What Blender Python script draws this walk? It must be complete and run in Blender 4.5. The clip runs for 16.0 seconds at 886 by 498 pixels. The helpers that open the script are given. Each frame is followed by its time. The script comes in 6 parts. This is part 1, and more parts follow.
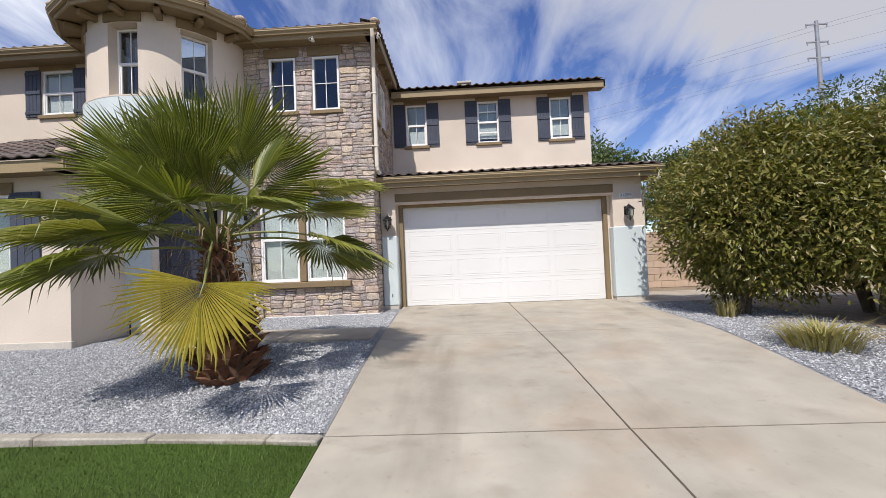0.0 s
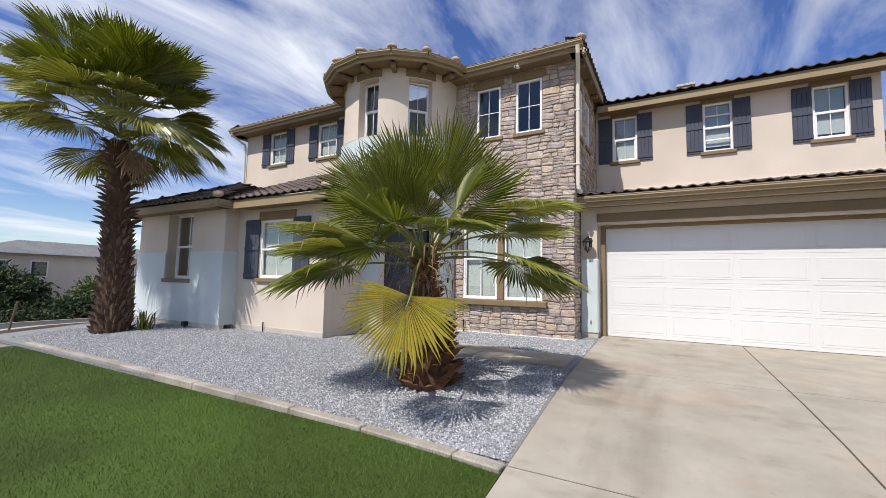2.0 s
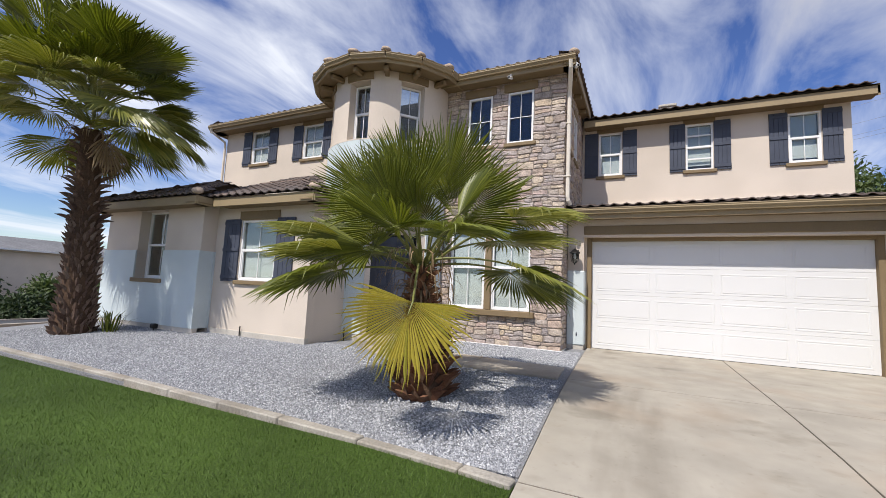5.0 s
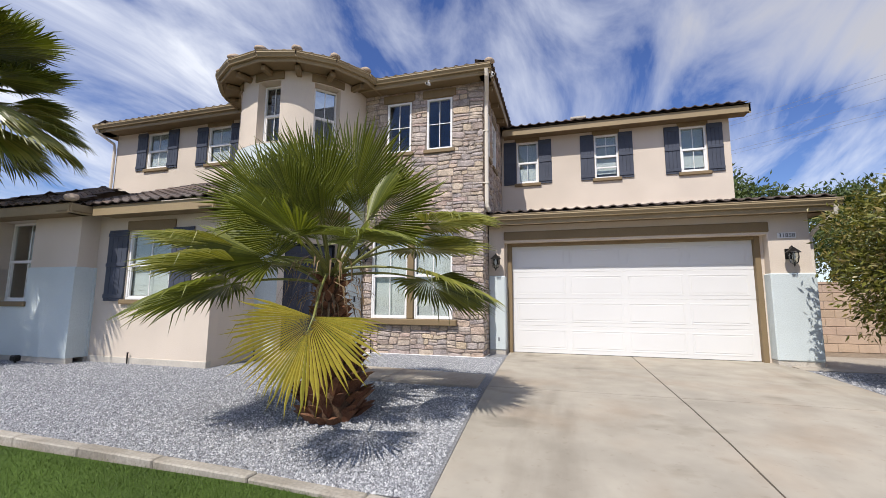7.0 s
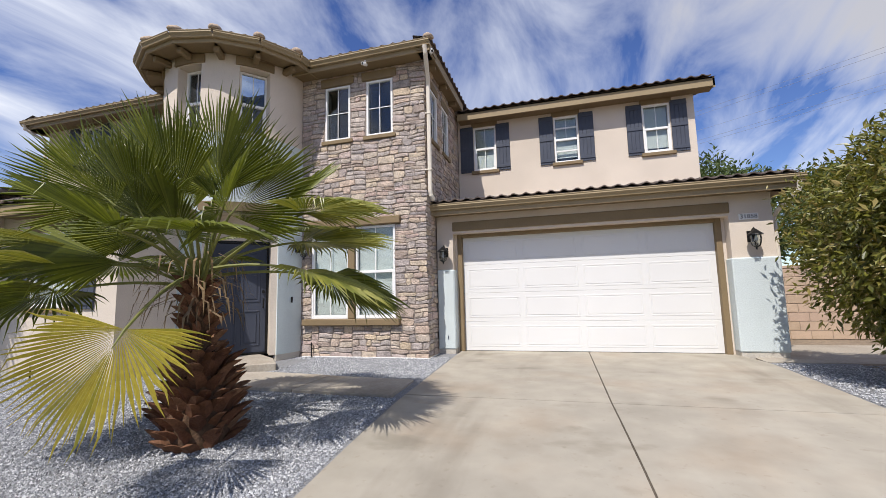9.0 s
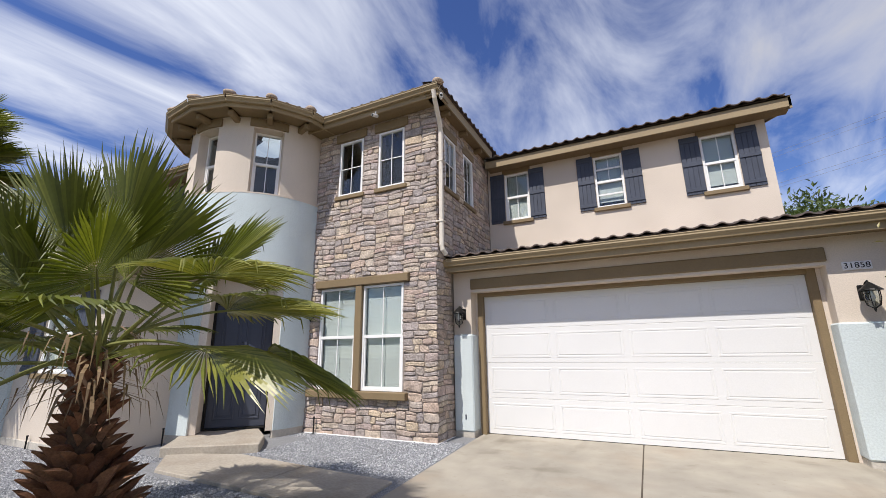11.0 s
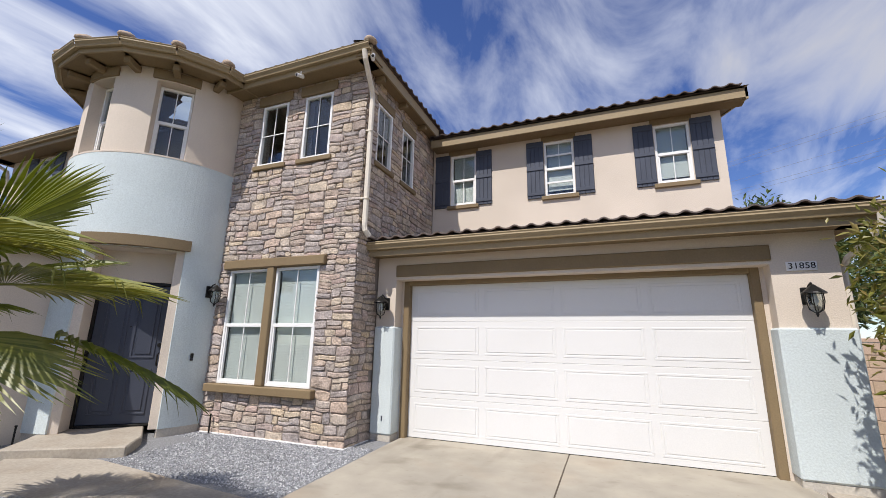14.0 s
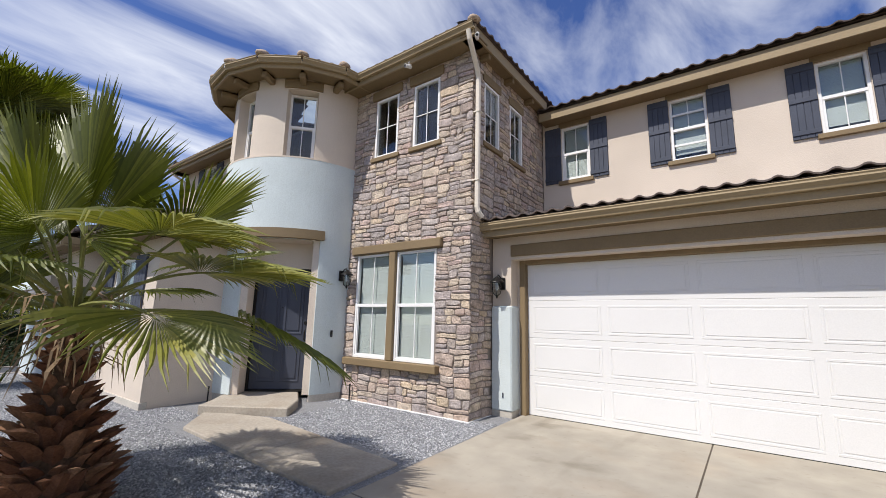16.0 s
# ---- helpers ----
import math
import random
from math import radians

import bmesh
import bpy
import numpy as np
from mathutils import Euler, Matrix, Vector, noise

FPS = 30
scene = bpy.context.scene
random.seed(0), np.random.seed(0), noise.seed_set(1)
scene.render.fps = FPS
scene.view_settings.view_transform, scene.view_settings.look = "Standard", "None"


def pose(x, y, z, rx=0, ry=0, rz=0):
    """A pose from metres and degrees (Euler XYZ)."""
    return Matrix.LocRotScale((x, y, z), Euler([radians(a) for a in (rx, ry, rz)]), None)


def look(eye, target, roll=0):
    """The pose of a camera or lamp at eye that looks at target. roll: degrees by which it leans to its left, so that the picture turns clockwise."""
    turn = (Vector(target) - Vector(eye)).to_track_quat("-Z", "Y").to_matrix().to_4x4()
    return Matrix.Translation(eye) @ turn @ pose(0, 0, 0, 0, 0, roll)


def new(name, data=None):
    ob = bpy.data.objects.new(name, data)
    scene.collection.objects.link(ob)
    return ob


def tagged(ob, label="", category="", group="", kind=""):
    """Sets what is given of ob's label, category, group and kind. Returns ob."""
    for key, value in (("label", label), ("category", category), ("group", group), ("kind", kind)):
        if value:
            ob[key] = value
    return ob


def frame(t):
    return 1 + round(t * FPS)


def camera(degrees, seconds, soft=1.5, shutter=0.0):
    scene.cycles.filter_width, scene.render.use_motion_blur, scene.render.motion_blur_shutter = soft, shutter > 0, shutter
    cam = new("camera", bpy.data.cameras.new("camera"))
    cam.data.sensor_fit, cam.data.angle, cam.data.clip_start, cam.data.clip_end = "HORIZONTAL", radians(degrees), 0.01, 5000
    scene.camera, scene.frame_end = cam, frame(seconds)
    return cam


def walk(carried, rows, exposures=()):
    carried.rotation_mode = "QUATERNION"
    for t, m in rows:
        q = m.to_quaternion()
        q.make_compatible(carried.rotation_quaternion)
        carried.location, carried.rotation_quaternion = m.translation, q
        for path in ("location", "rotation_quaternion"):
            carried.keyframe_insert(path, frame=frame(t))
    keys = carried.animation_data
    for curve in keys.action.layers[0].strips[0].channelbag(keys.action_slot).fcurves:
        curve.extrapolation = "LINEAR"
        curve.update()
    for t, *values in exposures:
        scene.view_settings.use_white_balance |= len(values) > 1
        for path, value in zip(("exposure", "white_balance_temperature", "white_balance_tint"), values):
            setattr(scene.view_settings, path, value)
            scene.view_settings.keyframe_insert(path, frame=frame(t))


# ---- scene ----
cam = camera(93.6, 16.0, soft=0.8)
PATH = [
    (0, (0.452, 0.12, 1.779), (0.377, 2.118, 1.831), -2.4),
    (0.5, (0.522, 0.292, 1.801), (0.108, 2.245, 1.919), -2.0),
    (1, (0.528, 0.299, 1.824), (-0.176, 2.164, 1.981), -0.4),
    (1.5, (0.496, 0.275, 1.82), (-0.375, 2.068, 1.981), 0.8),
    (2, (0.475, 0.269, 1.816), (-0.496, 2.011, 1.971), 1.2),
    (2.5, (0.43, 0.251, 1.814), (-0.599, 1.96, 1.967), 1.3),
    (3, (0.383, 0.234, 1.813), (-0.677, 1.922, 1.973), 1.7),
    (5.3, (0.144, 0.262, 1.779), (-0.62, 2.098, 1.999), 3.1),
    (5.5, (0.145, 0.273, 1.788), (-0.533, 2.139, 2.024), 3.1),
    (6, (0.182, 0.354, 1.78), (-0.333, 2.267, 2.052), 2.4),
    (6.5, (0.223, 0.464, 1.793), (-0.32, 2.371, 2.057), 1.4),
    (7, (0.274, 0.551, 1.798), (-0.281, 2.456, 2.05), 0.4),
    (7.5, (0.44, 0.667, 1.795), (-0.084, 2.583, 2.02), -0.3),
    (8, (0.772, 0.857, 1.793), (0.276, 2.784, 1.989), -0.7),
    (8.5, (0.962, 1.13, 1.79), (0.469, 3.059, 1.981), -1.0),
    (9, (1.158, 1.502, 1.842), (0.619, 3.415, 2.066), -1.4),
    (9.5, (1.388, 1.841, 1.874), (0.757, 3.716, 2.167), -1.4),
    (9.7, (1.448, 1.971, 1.89), (0.777, 3.826, 2.22), -1.5),
    (11.8, (2.043, 3.396, 2.131), (1.175, 5.125, 2.637), -0.2),
    (12, (2.073, 3.526, 2.123), (1.222, 5.267, 2.618), 0.2),
    (12.5, (2.217, 3.802, 2.118), (1.452, 5.588, 2.593), 1.2),
    (13, (2.296, 3.928, 2.127), (1.634, 5.757, 2.591), 1.5),
    (13.5, (2.305, 3.929, 2.126), (1.669, 5.769, 2.582), 1.2),
    (14, (2.238, 3.906, 2.122), (1.518, 5.718, 2.569), 1.1),
    (14.5, (2.185, 3.876, 2.116), (1.319, 5.626, 2.548), 1.3),
    (15, (2.174, 3.882, 2.104), (1.169, 5.559, 2.524), 1.6),
    (15.5, (2.17, 3.884, 2.096), (1.06, 5.499, 2.495), 1.8),
    (16, (2.14, 3.843, 2.111), (0.968, 5.427, 2.455), 1.4),
]
walk(cam, [(t, look(eye, target, roll)) for t, eye, target, roll in PATH])

# ---- world and sun ----
SUN_EL, SUN_AZ = radians(55), radians(13)   # height, and how far the light comes from the left of straight ahead
world = bpy.data.worlds.new("world")
scene.world = world
world.use_nodes = True
wn, wl = world.node_tree.nodes, world.node_tree.links
bg = wn["Background"]
sky = wn.new("ShaderNodeTexSky")
sky.sky_type, sky.sun_disc = "NISHITA", False
sky.sun_elevation, sky.sun_rotation = SUN_EL, radians(180 + 13)
sky.air_density, sky.dust_density, sky.ozone_density = 1.0, 0.1, 4.0
coord = wn.new("ShaderNodeTexCoord")
# high streaky cloud: the view direction is projected on a plane overhead, then stretched
sep = wn.new("ShaderNodeSeparateXYZ")
wl.new(coord.outputs["Generated"], sep.inputs[0])
zz = wn.new("ShaderNodeMath"); zz.operation = "ADD"; zz.inputs[1].default_value = 0.18
wl.new(sep.outputs["Z"], zz.inputs[0])
dv = []
for ax in "XY":
    d = wn.new("ShaderNodeMath"); d.operation = "DIVIDE"
    wl.new(sep.outputs[ax], d.inputs[0]); wl.new(zz.outputs[0], d.inputs[1])
    dv.append(d)
comb = wn.new("ShaderNodeCombineXYZ")
wl.new(dv[0].outputs[0], comb.inputs[0]); wl.new(dv[1].outputs[0], comb.inputs[1])
mp = wn.new("ShaderNodeMapping")
mp.inputs["Rotation"].default_value = (0, 0, radians(-18)); mp.inputs["Scale"].default_value = (1.75, 0.60, 1)
wl.new(comb.outputs[0], mp.inputs[0])
n1 = wn.new("ShaderNodeTexNoise")
n1.inputs["Scale"].default_value, n1.inputs["Detail"].default_value = 1.5, 8
n1.inputs["Roughness"].default_value, n1.inputs["Distortion"].default_value = 0.57, 0.7
wl.new(mp.outputs[0], n1.inputs["Vector"])
ramp = wn.new("ShaderNodeValToRGB")
ramp.color_ramp.elements[0].position, ramp.color_ramp.elements[1].position = 0.385, 0.715
n2 = wn.new("ShaderNodeTexNoise")
n2.inputs["Scale"].default_value, n2.inputs["Detail"].default_value = 0.9, 3
wl.new(comb.outputs[0], n2.inputs["Vector"])
broad = wn.new("ShaderNodeMath"); broad.operation = "MULTIPLY_ADD"
broad.inputs[1].default_value, broad.inputs[2].default_value = 0.34, -0.185
wl.new(n2.outputs["Fac"], broad.inputs[0])
veil = wn.new("ShaderNodeMath"); veil.operation = "ADD"
wl.new(n1.outputs["Fac"], veil.inputs[0]); wl.new(broad.outputs[0], veil.inputs[1])
wl.new(veil.outputs[0], ramp.inputs[0])
# one thicker grey bank, off to the right
away = wn.new("ShaderNodeVectorMath"); away.operation = "SUBTRACT"; away.inputs[1].default_value = (0.92, 1.25, 0)
wl.new(comb.outputs[0], away.inputs[0])
squash = wn.new("ShaderNodeVectorMath"); squash.operation = "MULTIPLY"; squash.inputs[1].default_value = (0.85, 1.5, 1)
wl.new(away.outputs[0], squash.inputs[0])
far = wn.new("ShaderNodeVectorMath"); far.operation = "LENGTH"
wl.new(squash.outputs[0], far.inputs[0])
ragged = wn.new("ShaderNodeMath"); ragged.operation = "MULTIPLY_ADD"; ragged.inputs[1].default_value = -1.6
wl.new(n1.outputs["Fac"], ragged.inputs[0]); wl.new(far.outputs["Value"], ragged.inputs[2])
ramp2 = wn.new("ShaderNodeMapRange")
for key, val in (("From Min", -0.12), ("From Max", -0.60), ("To Min", 0.0), ("To Max", 1.0)):
    ramp2.inputs[key].default_value = val
wl.new(ragged.outputs[0], ramp2.inputs["Value"])
mx = wn.new("ShaderNodeMath"); mx.operation = "MAXIMUM"
wl.new(ramp.outputs[0], mx.inputs[0]); wl.new(ramp2.outputs[0], mx.inputs[1])
tint = wn.new("ShaderNodeMix"); tint.data_type = "RGBA"
tint.inputs["A"].default_value, tint.inputs["B"].default_value = (10.6, 11.0, 12.0, 1), (6.8, 6.8, 7.3, 1)
wl.new(ramp2.outputs[0], tint.inputs["Factor"])
mixs = wn.new("ShaderNodeMix"); mixs.data_type = "RGBA"
fac = wn.new("ShaderNodeMath"); fac.operation = "MULTIPLY"; fac.inputs[1].default_value = 0.92
wl.new(mx.outputs[0], fac.inputs[0]); wl.new(fac.outputs[0], mixs.inputs["Factor"])
deep = wn.new("ShaderNodeHueSaturation")
deep.inputs["Hue"].default_value, deep.inputs["Saturation"].default_value, deep.inputs["Value"].default_value = 0.518, 1.16, 1.45
wl.new(sky.outputs[0], deep.inputs["Color"])
wl.new(deep.outputs[0], mixs.inputs["A"]); wl.new(tint.outputs["Result"], mixs.inputs["B"])
wl.new(mixs.outputs["Result"], bg.inputs["Color"])
bg.inputs["Strength"].default_value = 0.090
sun_data = bpy.data.lights.new("sun", "SUN")
sun_data.energy, sun_data.angle, sun_data.color = 5.0, radians(0.53), (1.0, 0.95, 0.895)
sun = new("sun", sun_data)
sun.matrix_world = look((0, 0, 30), (math.sin(SUN_AZ) * math.cos(SUN_EL), math.cos(SUN_AZ) * math.cos(SUN_EL), 30 - math.sin(SUN_EL)))


# ---- materials ----
def material(name, base, rough=0.8, scale=(3, 60), spread=0.12, bump=0.3, metal=0.0, rand="", rand_to=None, bump_dist=0.01, spec=0.3, coords="Object"):
    """A painted or mineral surface: base colour varied by a broad and a fine noise, with fine relief. rand: 'object' or 'island' shifts it piece by piece."""
    m = bpy.data.materials.new(name)
    m.use_nodes = True
    n, l = m.node_tree.nodes, m.node_tree.links
    b = n["Principled BSDF"]
    b.inputs["Roughness"].default_value, b.inputs["Metallic"].default_value = rough, metal
    b.inputs["Specular IOR Level"].default_value = spec
    tc = n.new("ShaderNodeTexCoord")
    src = n.new("ShaderNodeNewGeometry").outputs["Position"] if coords == "World" else tc.outputs[coords]
    out = None
    for k, s in enumerate(scale):
        t = n.new("ShaderNodeTexNoise")
        t.inputs["Scale"].default_value, t.inputs["Detail"].default_value = s, 5
        l.new(src, t.inputs["Vector"])
        r = n.new("ShaderNodeMapRange")
        r.inputs["From Min"].default_value, r.inputs["From Max"].default_value = 0.3, 0.7
        r.inputs["To Min"].default_value, r.inputs["To Max"].default_value = 1 - spread, 1 + spread
        l.new(t.outputs["Fac"], r.inputs["Value"])
        if out is None:
            out = r.outputs[0]
        else:
            q = n.new("ShaderNodeMath"); q.operation = "MULTIPLY"
            l.new(out, q.inputs[0]); l.new(r.outputs[0], q.inputs[1])
            out = q.outputs[0]
        last = t
    col = n.new("ShaderNodeMix"); col.data_type, col.blend_type = "RGBA", "MULTIPLY"
    col.inputs["Factor"].default_value = 1
    col.inputs["A"].default_value = (*base, 1)
    if rand:
        if rand == "object":
            ro = n.new("ShaderNodeObjectInfo").outputs["Random"]
        else:
            ro = n.new("ShaderNodeNewGeometry").outputs["Random Per Island"]
        cr = n.new("ShaderNodeValToRGB")
        stops = rand_to
        while len(cr.color_ramp.elements) < len(stops):
            cr.color_ramp.elements.new(0.5)
        for i, c in enumerate(stops):
            cr.color_ramp.elements[i].position = i / (len(stops) - 1)
            cr.color_ramp.elements[i].color = (*c, 1)
        l.new(ro, cr.inputs[0]); l.new(cr.outputs[0], col.inputs["A"])
    l.new(out, col.inputs["B"])
    l.new(col.outputs["Result"], b.inputs["Base Color"])
    if bump:
        bp = n.new("ShaderNodeBump")
        bp.inputs["Strength"].default_value, bp.inputs["Distance"].default_value = bump, bump_dist
        l.new(last.outputs["Fac"], bp.inputs["Height"]); l.new(bp.outputs[0], b.inputs["Normal"])
    return m


BEIGE = material("beige_stucco", (0.625, 0.54, 0.45), 0.92, (0.8, 60), 0.07, 0.4, bump_dist=0.010)
BLUE = material("pale_blue_stucco", (0.575, 0.632, 0.632), 0.92, (0.8, 46), 0.08, 0.4, bump_dist=0.012)
BROWN = material("brown_trim_paint", (0.215, 0.155, 0.085), 0.7, (1.5, 50), 0.07, 0.35)
FASCIA = material("tan_fascia_paint", (0.30, 0.228, 0.132), 0.6, (1.2, 30), 0.06, 0.1)
CREAM = material("cream_downspout_paint", (0.70, 0.63, 0.53), 0.5, (2, 30), 0.05, 0.05)
WHITE = material("white_vinyl", (0.80, 0.79, 0.77), 0.45, (2, 40), 0.03, 0.03)
DOORW = material("white_garage_paint", (0.71, 0.70, 0.68), 0.5, (0.7, 70), 0.03, 0.12, bump_dist=0.004)
SHUT = material("slate_shutter_paint", (0.060, 0.068, 0.092), 0.55, (3, 70), 0.12, 0.1)
DOORD = material("slate_door_paint", (0.055, 0.062, 0.085), 0.45, (2, 70), 0.08, 0.06)
BLACK = material("black_metal", (0.018, 0.017, 0.016), 0.4, (6, 90), 0.15, 0.1, metal=0.4)
CONC = material("driveway_concrete", (0.362, 0.326, 0.266), 0.85, (0.45, 2.6), 0.11, 0.05, coords="World", bump_dist=0.006)
WALKC = material("walk_concrete", (0.38, 0.335, 0.275), 0.85, (0.8, 30), 0.12, 0.15, coords="World")
KERBC = material("kerb_concrete", (0.35, 0.32, 0.27), 0.9, (1.6, 40), 0.18, 0.4, coords="World")
STEEL = material("weathered_steel", (0.30, 0.31, 0.34), 0.55, (1.5, 30), 0.08, 0.05, metal=0.3)
FOOT = material("bare_footing", (0.50, 0.46, 0.40), 0.9, (1.5, 40), 0.12, 0.3)
DIRT = material("dry_earth", (0.23, 0.18, 0.13), 0.95, (0.5, 12), 0.25, 0.5, coords="World", bump_dist=0.03)
GRAV = material("gravel_bed", (0.26, 0.262, 0.27), 0.9, (90, 55), 0.3, 1.0, coords="World", bump_dist=0.03)
PEBB = material("gravel_stone", (0.4, 0.4, 0.4), 0.8, (20, 120), 0.1, 0, rand="island", rand_to=[(0.13, 0.133, 0.142), (0.26, 0.265, 0.28), (0.37, 0.375, 0.385), (0.60, 0.60, 0.60)], coords="World")
JOINT = material("joint_dirt", (0.10, 0.08, 0.06), 0.95, (2, 30), 0.2, 0.2, coords="World")
TURF = material("turf_base", (0.050, 0.085, 0.012), 0.95, (0.6, 60), 0.3, 0.8, coords="World", bump_dist=0.03)
BLADE = material("turf_blade", (0.05, 0.12, 0.02), 0.6, (0.7, 30), 0.15, 0, rand="island", rand_to=[(0.045, 0.084, 0.009), (0.066, 0.114, 0.013), (0.095, 0.146, 0.026)], coords="World")
STONES = [(0.33, 0.265, 0.225), (0.47, 0.37, 0.30), (0.38, 0.33, 0.31), (0.51, 0.405, 0.29), (0.46, 0.345, 0.30), (0.40, 0.345, 0.32), (0.54, 0.44, 0.33), (0.31, 0.27, 0.255), (0.48, 0.41, 0.36)]
STONE_O = material("ledge_stone", (0.3, 0.25, 0.2), 0.9, (6, 30), 0.26, 1.0, rand="object", rand_to=STONES, coords="World", bump_dist=0.02)
STONE_I = material("ledge_stone_joined", (0.3, 0.25, 0.2), 0.9, (6, 30), 0.26, 1.0, rand="island", rand_to=STONES, coords="World", bump_dist=0.02)
MORTAR = material("stone_mortar", (0.26, 0.22, 0.19), 0.95, (3, 50), 0.15, 0.6)
TILES = [(0.105, 0.082, 0.072), (0.155, 0.118, 0.10), (0.125, 0.106, 0.098), (0.185, 0.135, 0.11)]
TILE_O = material("roof_tile", (0.1, 0.08, 0.07), 0.85, (4, 60), 0.18, 0.4, rand="object", rand_to=TILES, coords="World")
TILE_I = material("roof_tile_joined", (0.1, 0.08, 0.07), 0.85, (4, 60), 0.18, 0.4, rand="island", rand_to=TILES, coords="World")
CAPM = material("hip_cap_mortar", (0.40, 0.31, 0.235), 0.9, (5, 40), 0.2, 0.5)
BLOCK = material("tan_block", (0.46, 0.345, 0.25), 0.9, (3, 60), 0.1, 0.5, rand="object", rand_to=[(0.44, 0.33, 0.235), (0.50, 0.375, 0.275), (0.47, 0.345, 0.265)], coords="World")
GROUT = material("block_grout", (0.33, 0.27, 0.21), 0.95, (4, 40), 0.12, 0.3)
BLIND = material("white_blind", (0.72, 0.73, 0.70), 0.6, (2, 30), 0.03, 0)
ROOM = material("room_wall", (0.30, 0.28, 0.25), 0.9, (1, 20), 0.05, 0)
ASPH = material("asphalt", (0.055, 0.055, 0.057), 0.9, (0.6, 80), 0.2, 0.4, coords="World")
BARK = material("shrub_bark", (0.12, 0.09, 0.065), 0.9, (8, 60), 0.3, 0.8)
BOOT = material("palm_leaf_base", (0.2, 0.12, 0.07), 0.85, (9, 60), 0.25, 0.7, rand="object", rand_to=[(0.11, 0.048, 0.028), (0.19, 0.09, 0.048), (0.15, 0.066, 0.036), (0.26, 0.145, 0.085)], coords="World")
BOOT2 = material("weathered_leaf_base", (0.2, 0.14, 0.1), 0.9, (9, 60), 0.25, 0.7, rand="object", rand_to=[(0.085, 0.050, 0.036), (0.15, 0.098, 0.070), (0.12, 0.072, 0.052), (0.20, 0.145, 0.11)], coords="World")
CORE = material("palm_trunk", (0.085, 0.05, 0.03), 0.95, (6, 40), 0.3, 0.9)
PETI = material("palm_petiole", (0.17, 0.175, 0.05), 0.55, (4, 30), 0.15, 0.1)


def stain(m, scale, lo, hi, colour, stretch=(1, 1, 1)):
    """Broad worn patches laid over a surface's colour."""
    n, l = m.node_tree.nodes, m.node_tree.links
    b = n["Principled BSDF"]
    old = b.inputs["Base Color"].links[0].from_socket
    g = n.new("ShaderNodeNewGeometry")
    mp_ = n.new("ShaderNodeMapping"); mp_.inputs["Scale"].default_value = stretch
    l.new(g.outputs["Position"], mp_.inputs[0])
    t = n.new("ShaderNodeTexNoise"); t.inputs["Scale"].default_value, t.inputs["Detail"].default_value = scale, 6
    l.new(mp_.outputs[0], t.inputs["Vector"])
    r = n.new("ShaderNodeMapRange"); r.inputs["From Min"].default_value, r.inputs["From Max"].default_value = lo, hi
    l.new(t.outputs["Fac"], r.inputs["Value"])
    mu = n.new("ShaderNodeMix"); mu.data_type, mu.blend_type = "RGBA", "MULTIPLY"
    mu.inputs["B"].default_value = (*colour, 1)
    l.new(r.outputs[0], mu.inputs["Factor"]); l.new(old, mu.inputs["A"]); l.new(mu.outputs["Result"], b.inputs["Base Color"])


stain(CONC, 0.9, 0.50, 0.75, (0.88, 0.80, 0.74))
stain(CONC, 0.8, 0.58, 0.72, (0.78, 0.765, 0.75), (2.0, 0.30, 1))
stain(CONC, 14, 0.62, 0.78, (0.86, 0.84, 0.82))
stain(CONC, 1.5, 0.60, 0.70, (0.80, 0.79, 0.77), (0.8, 1.3, 1))
stain(KERBC, 3.0, 0.45, 0.7, (0.75, 0.72, 0.68))
stain(WALKC, 1.3, 0.5, 0.75, (0.8, 0.75, 0.7))
stain(BEIGE, 0.7, 0.5, 0.8, (0.93, 0.92, 0.90))
stain(BLUE, 0.9, 0.5, 0.75, (0.92, 0.93, 0.93))


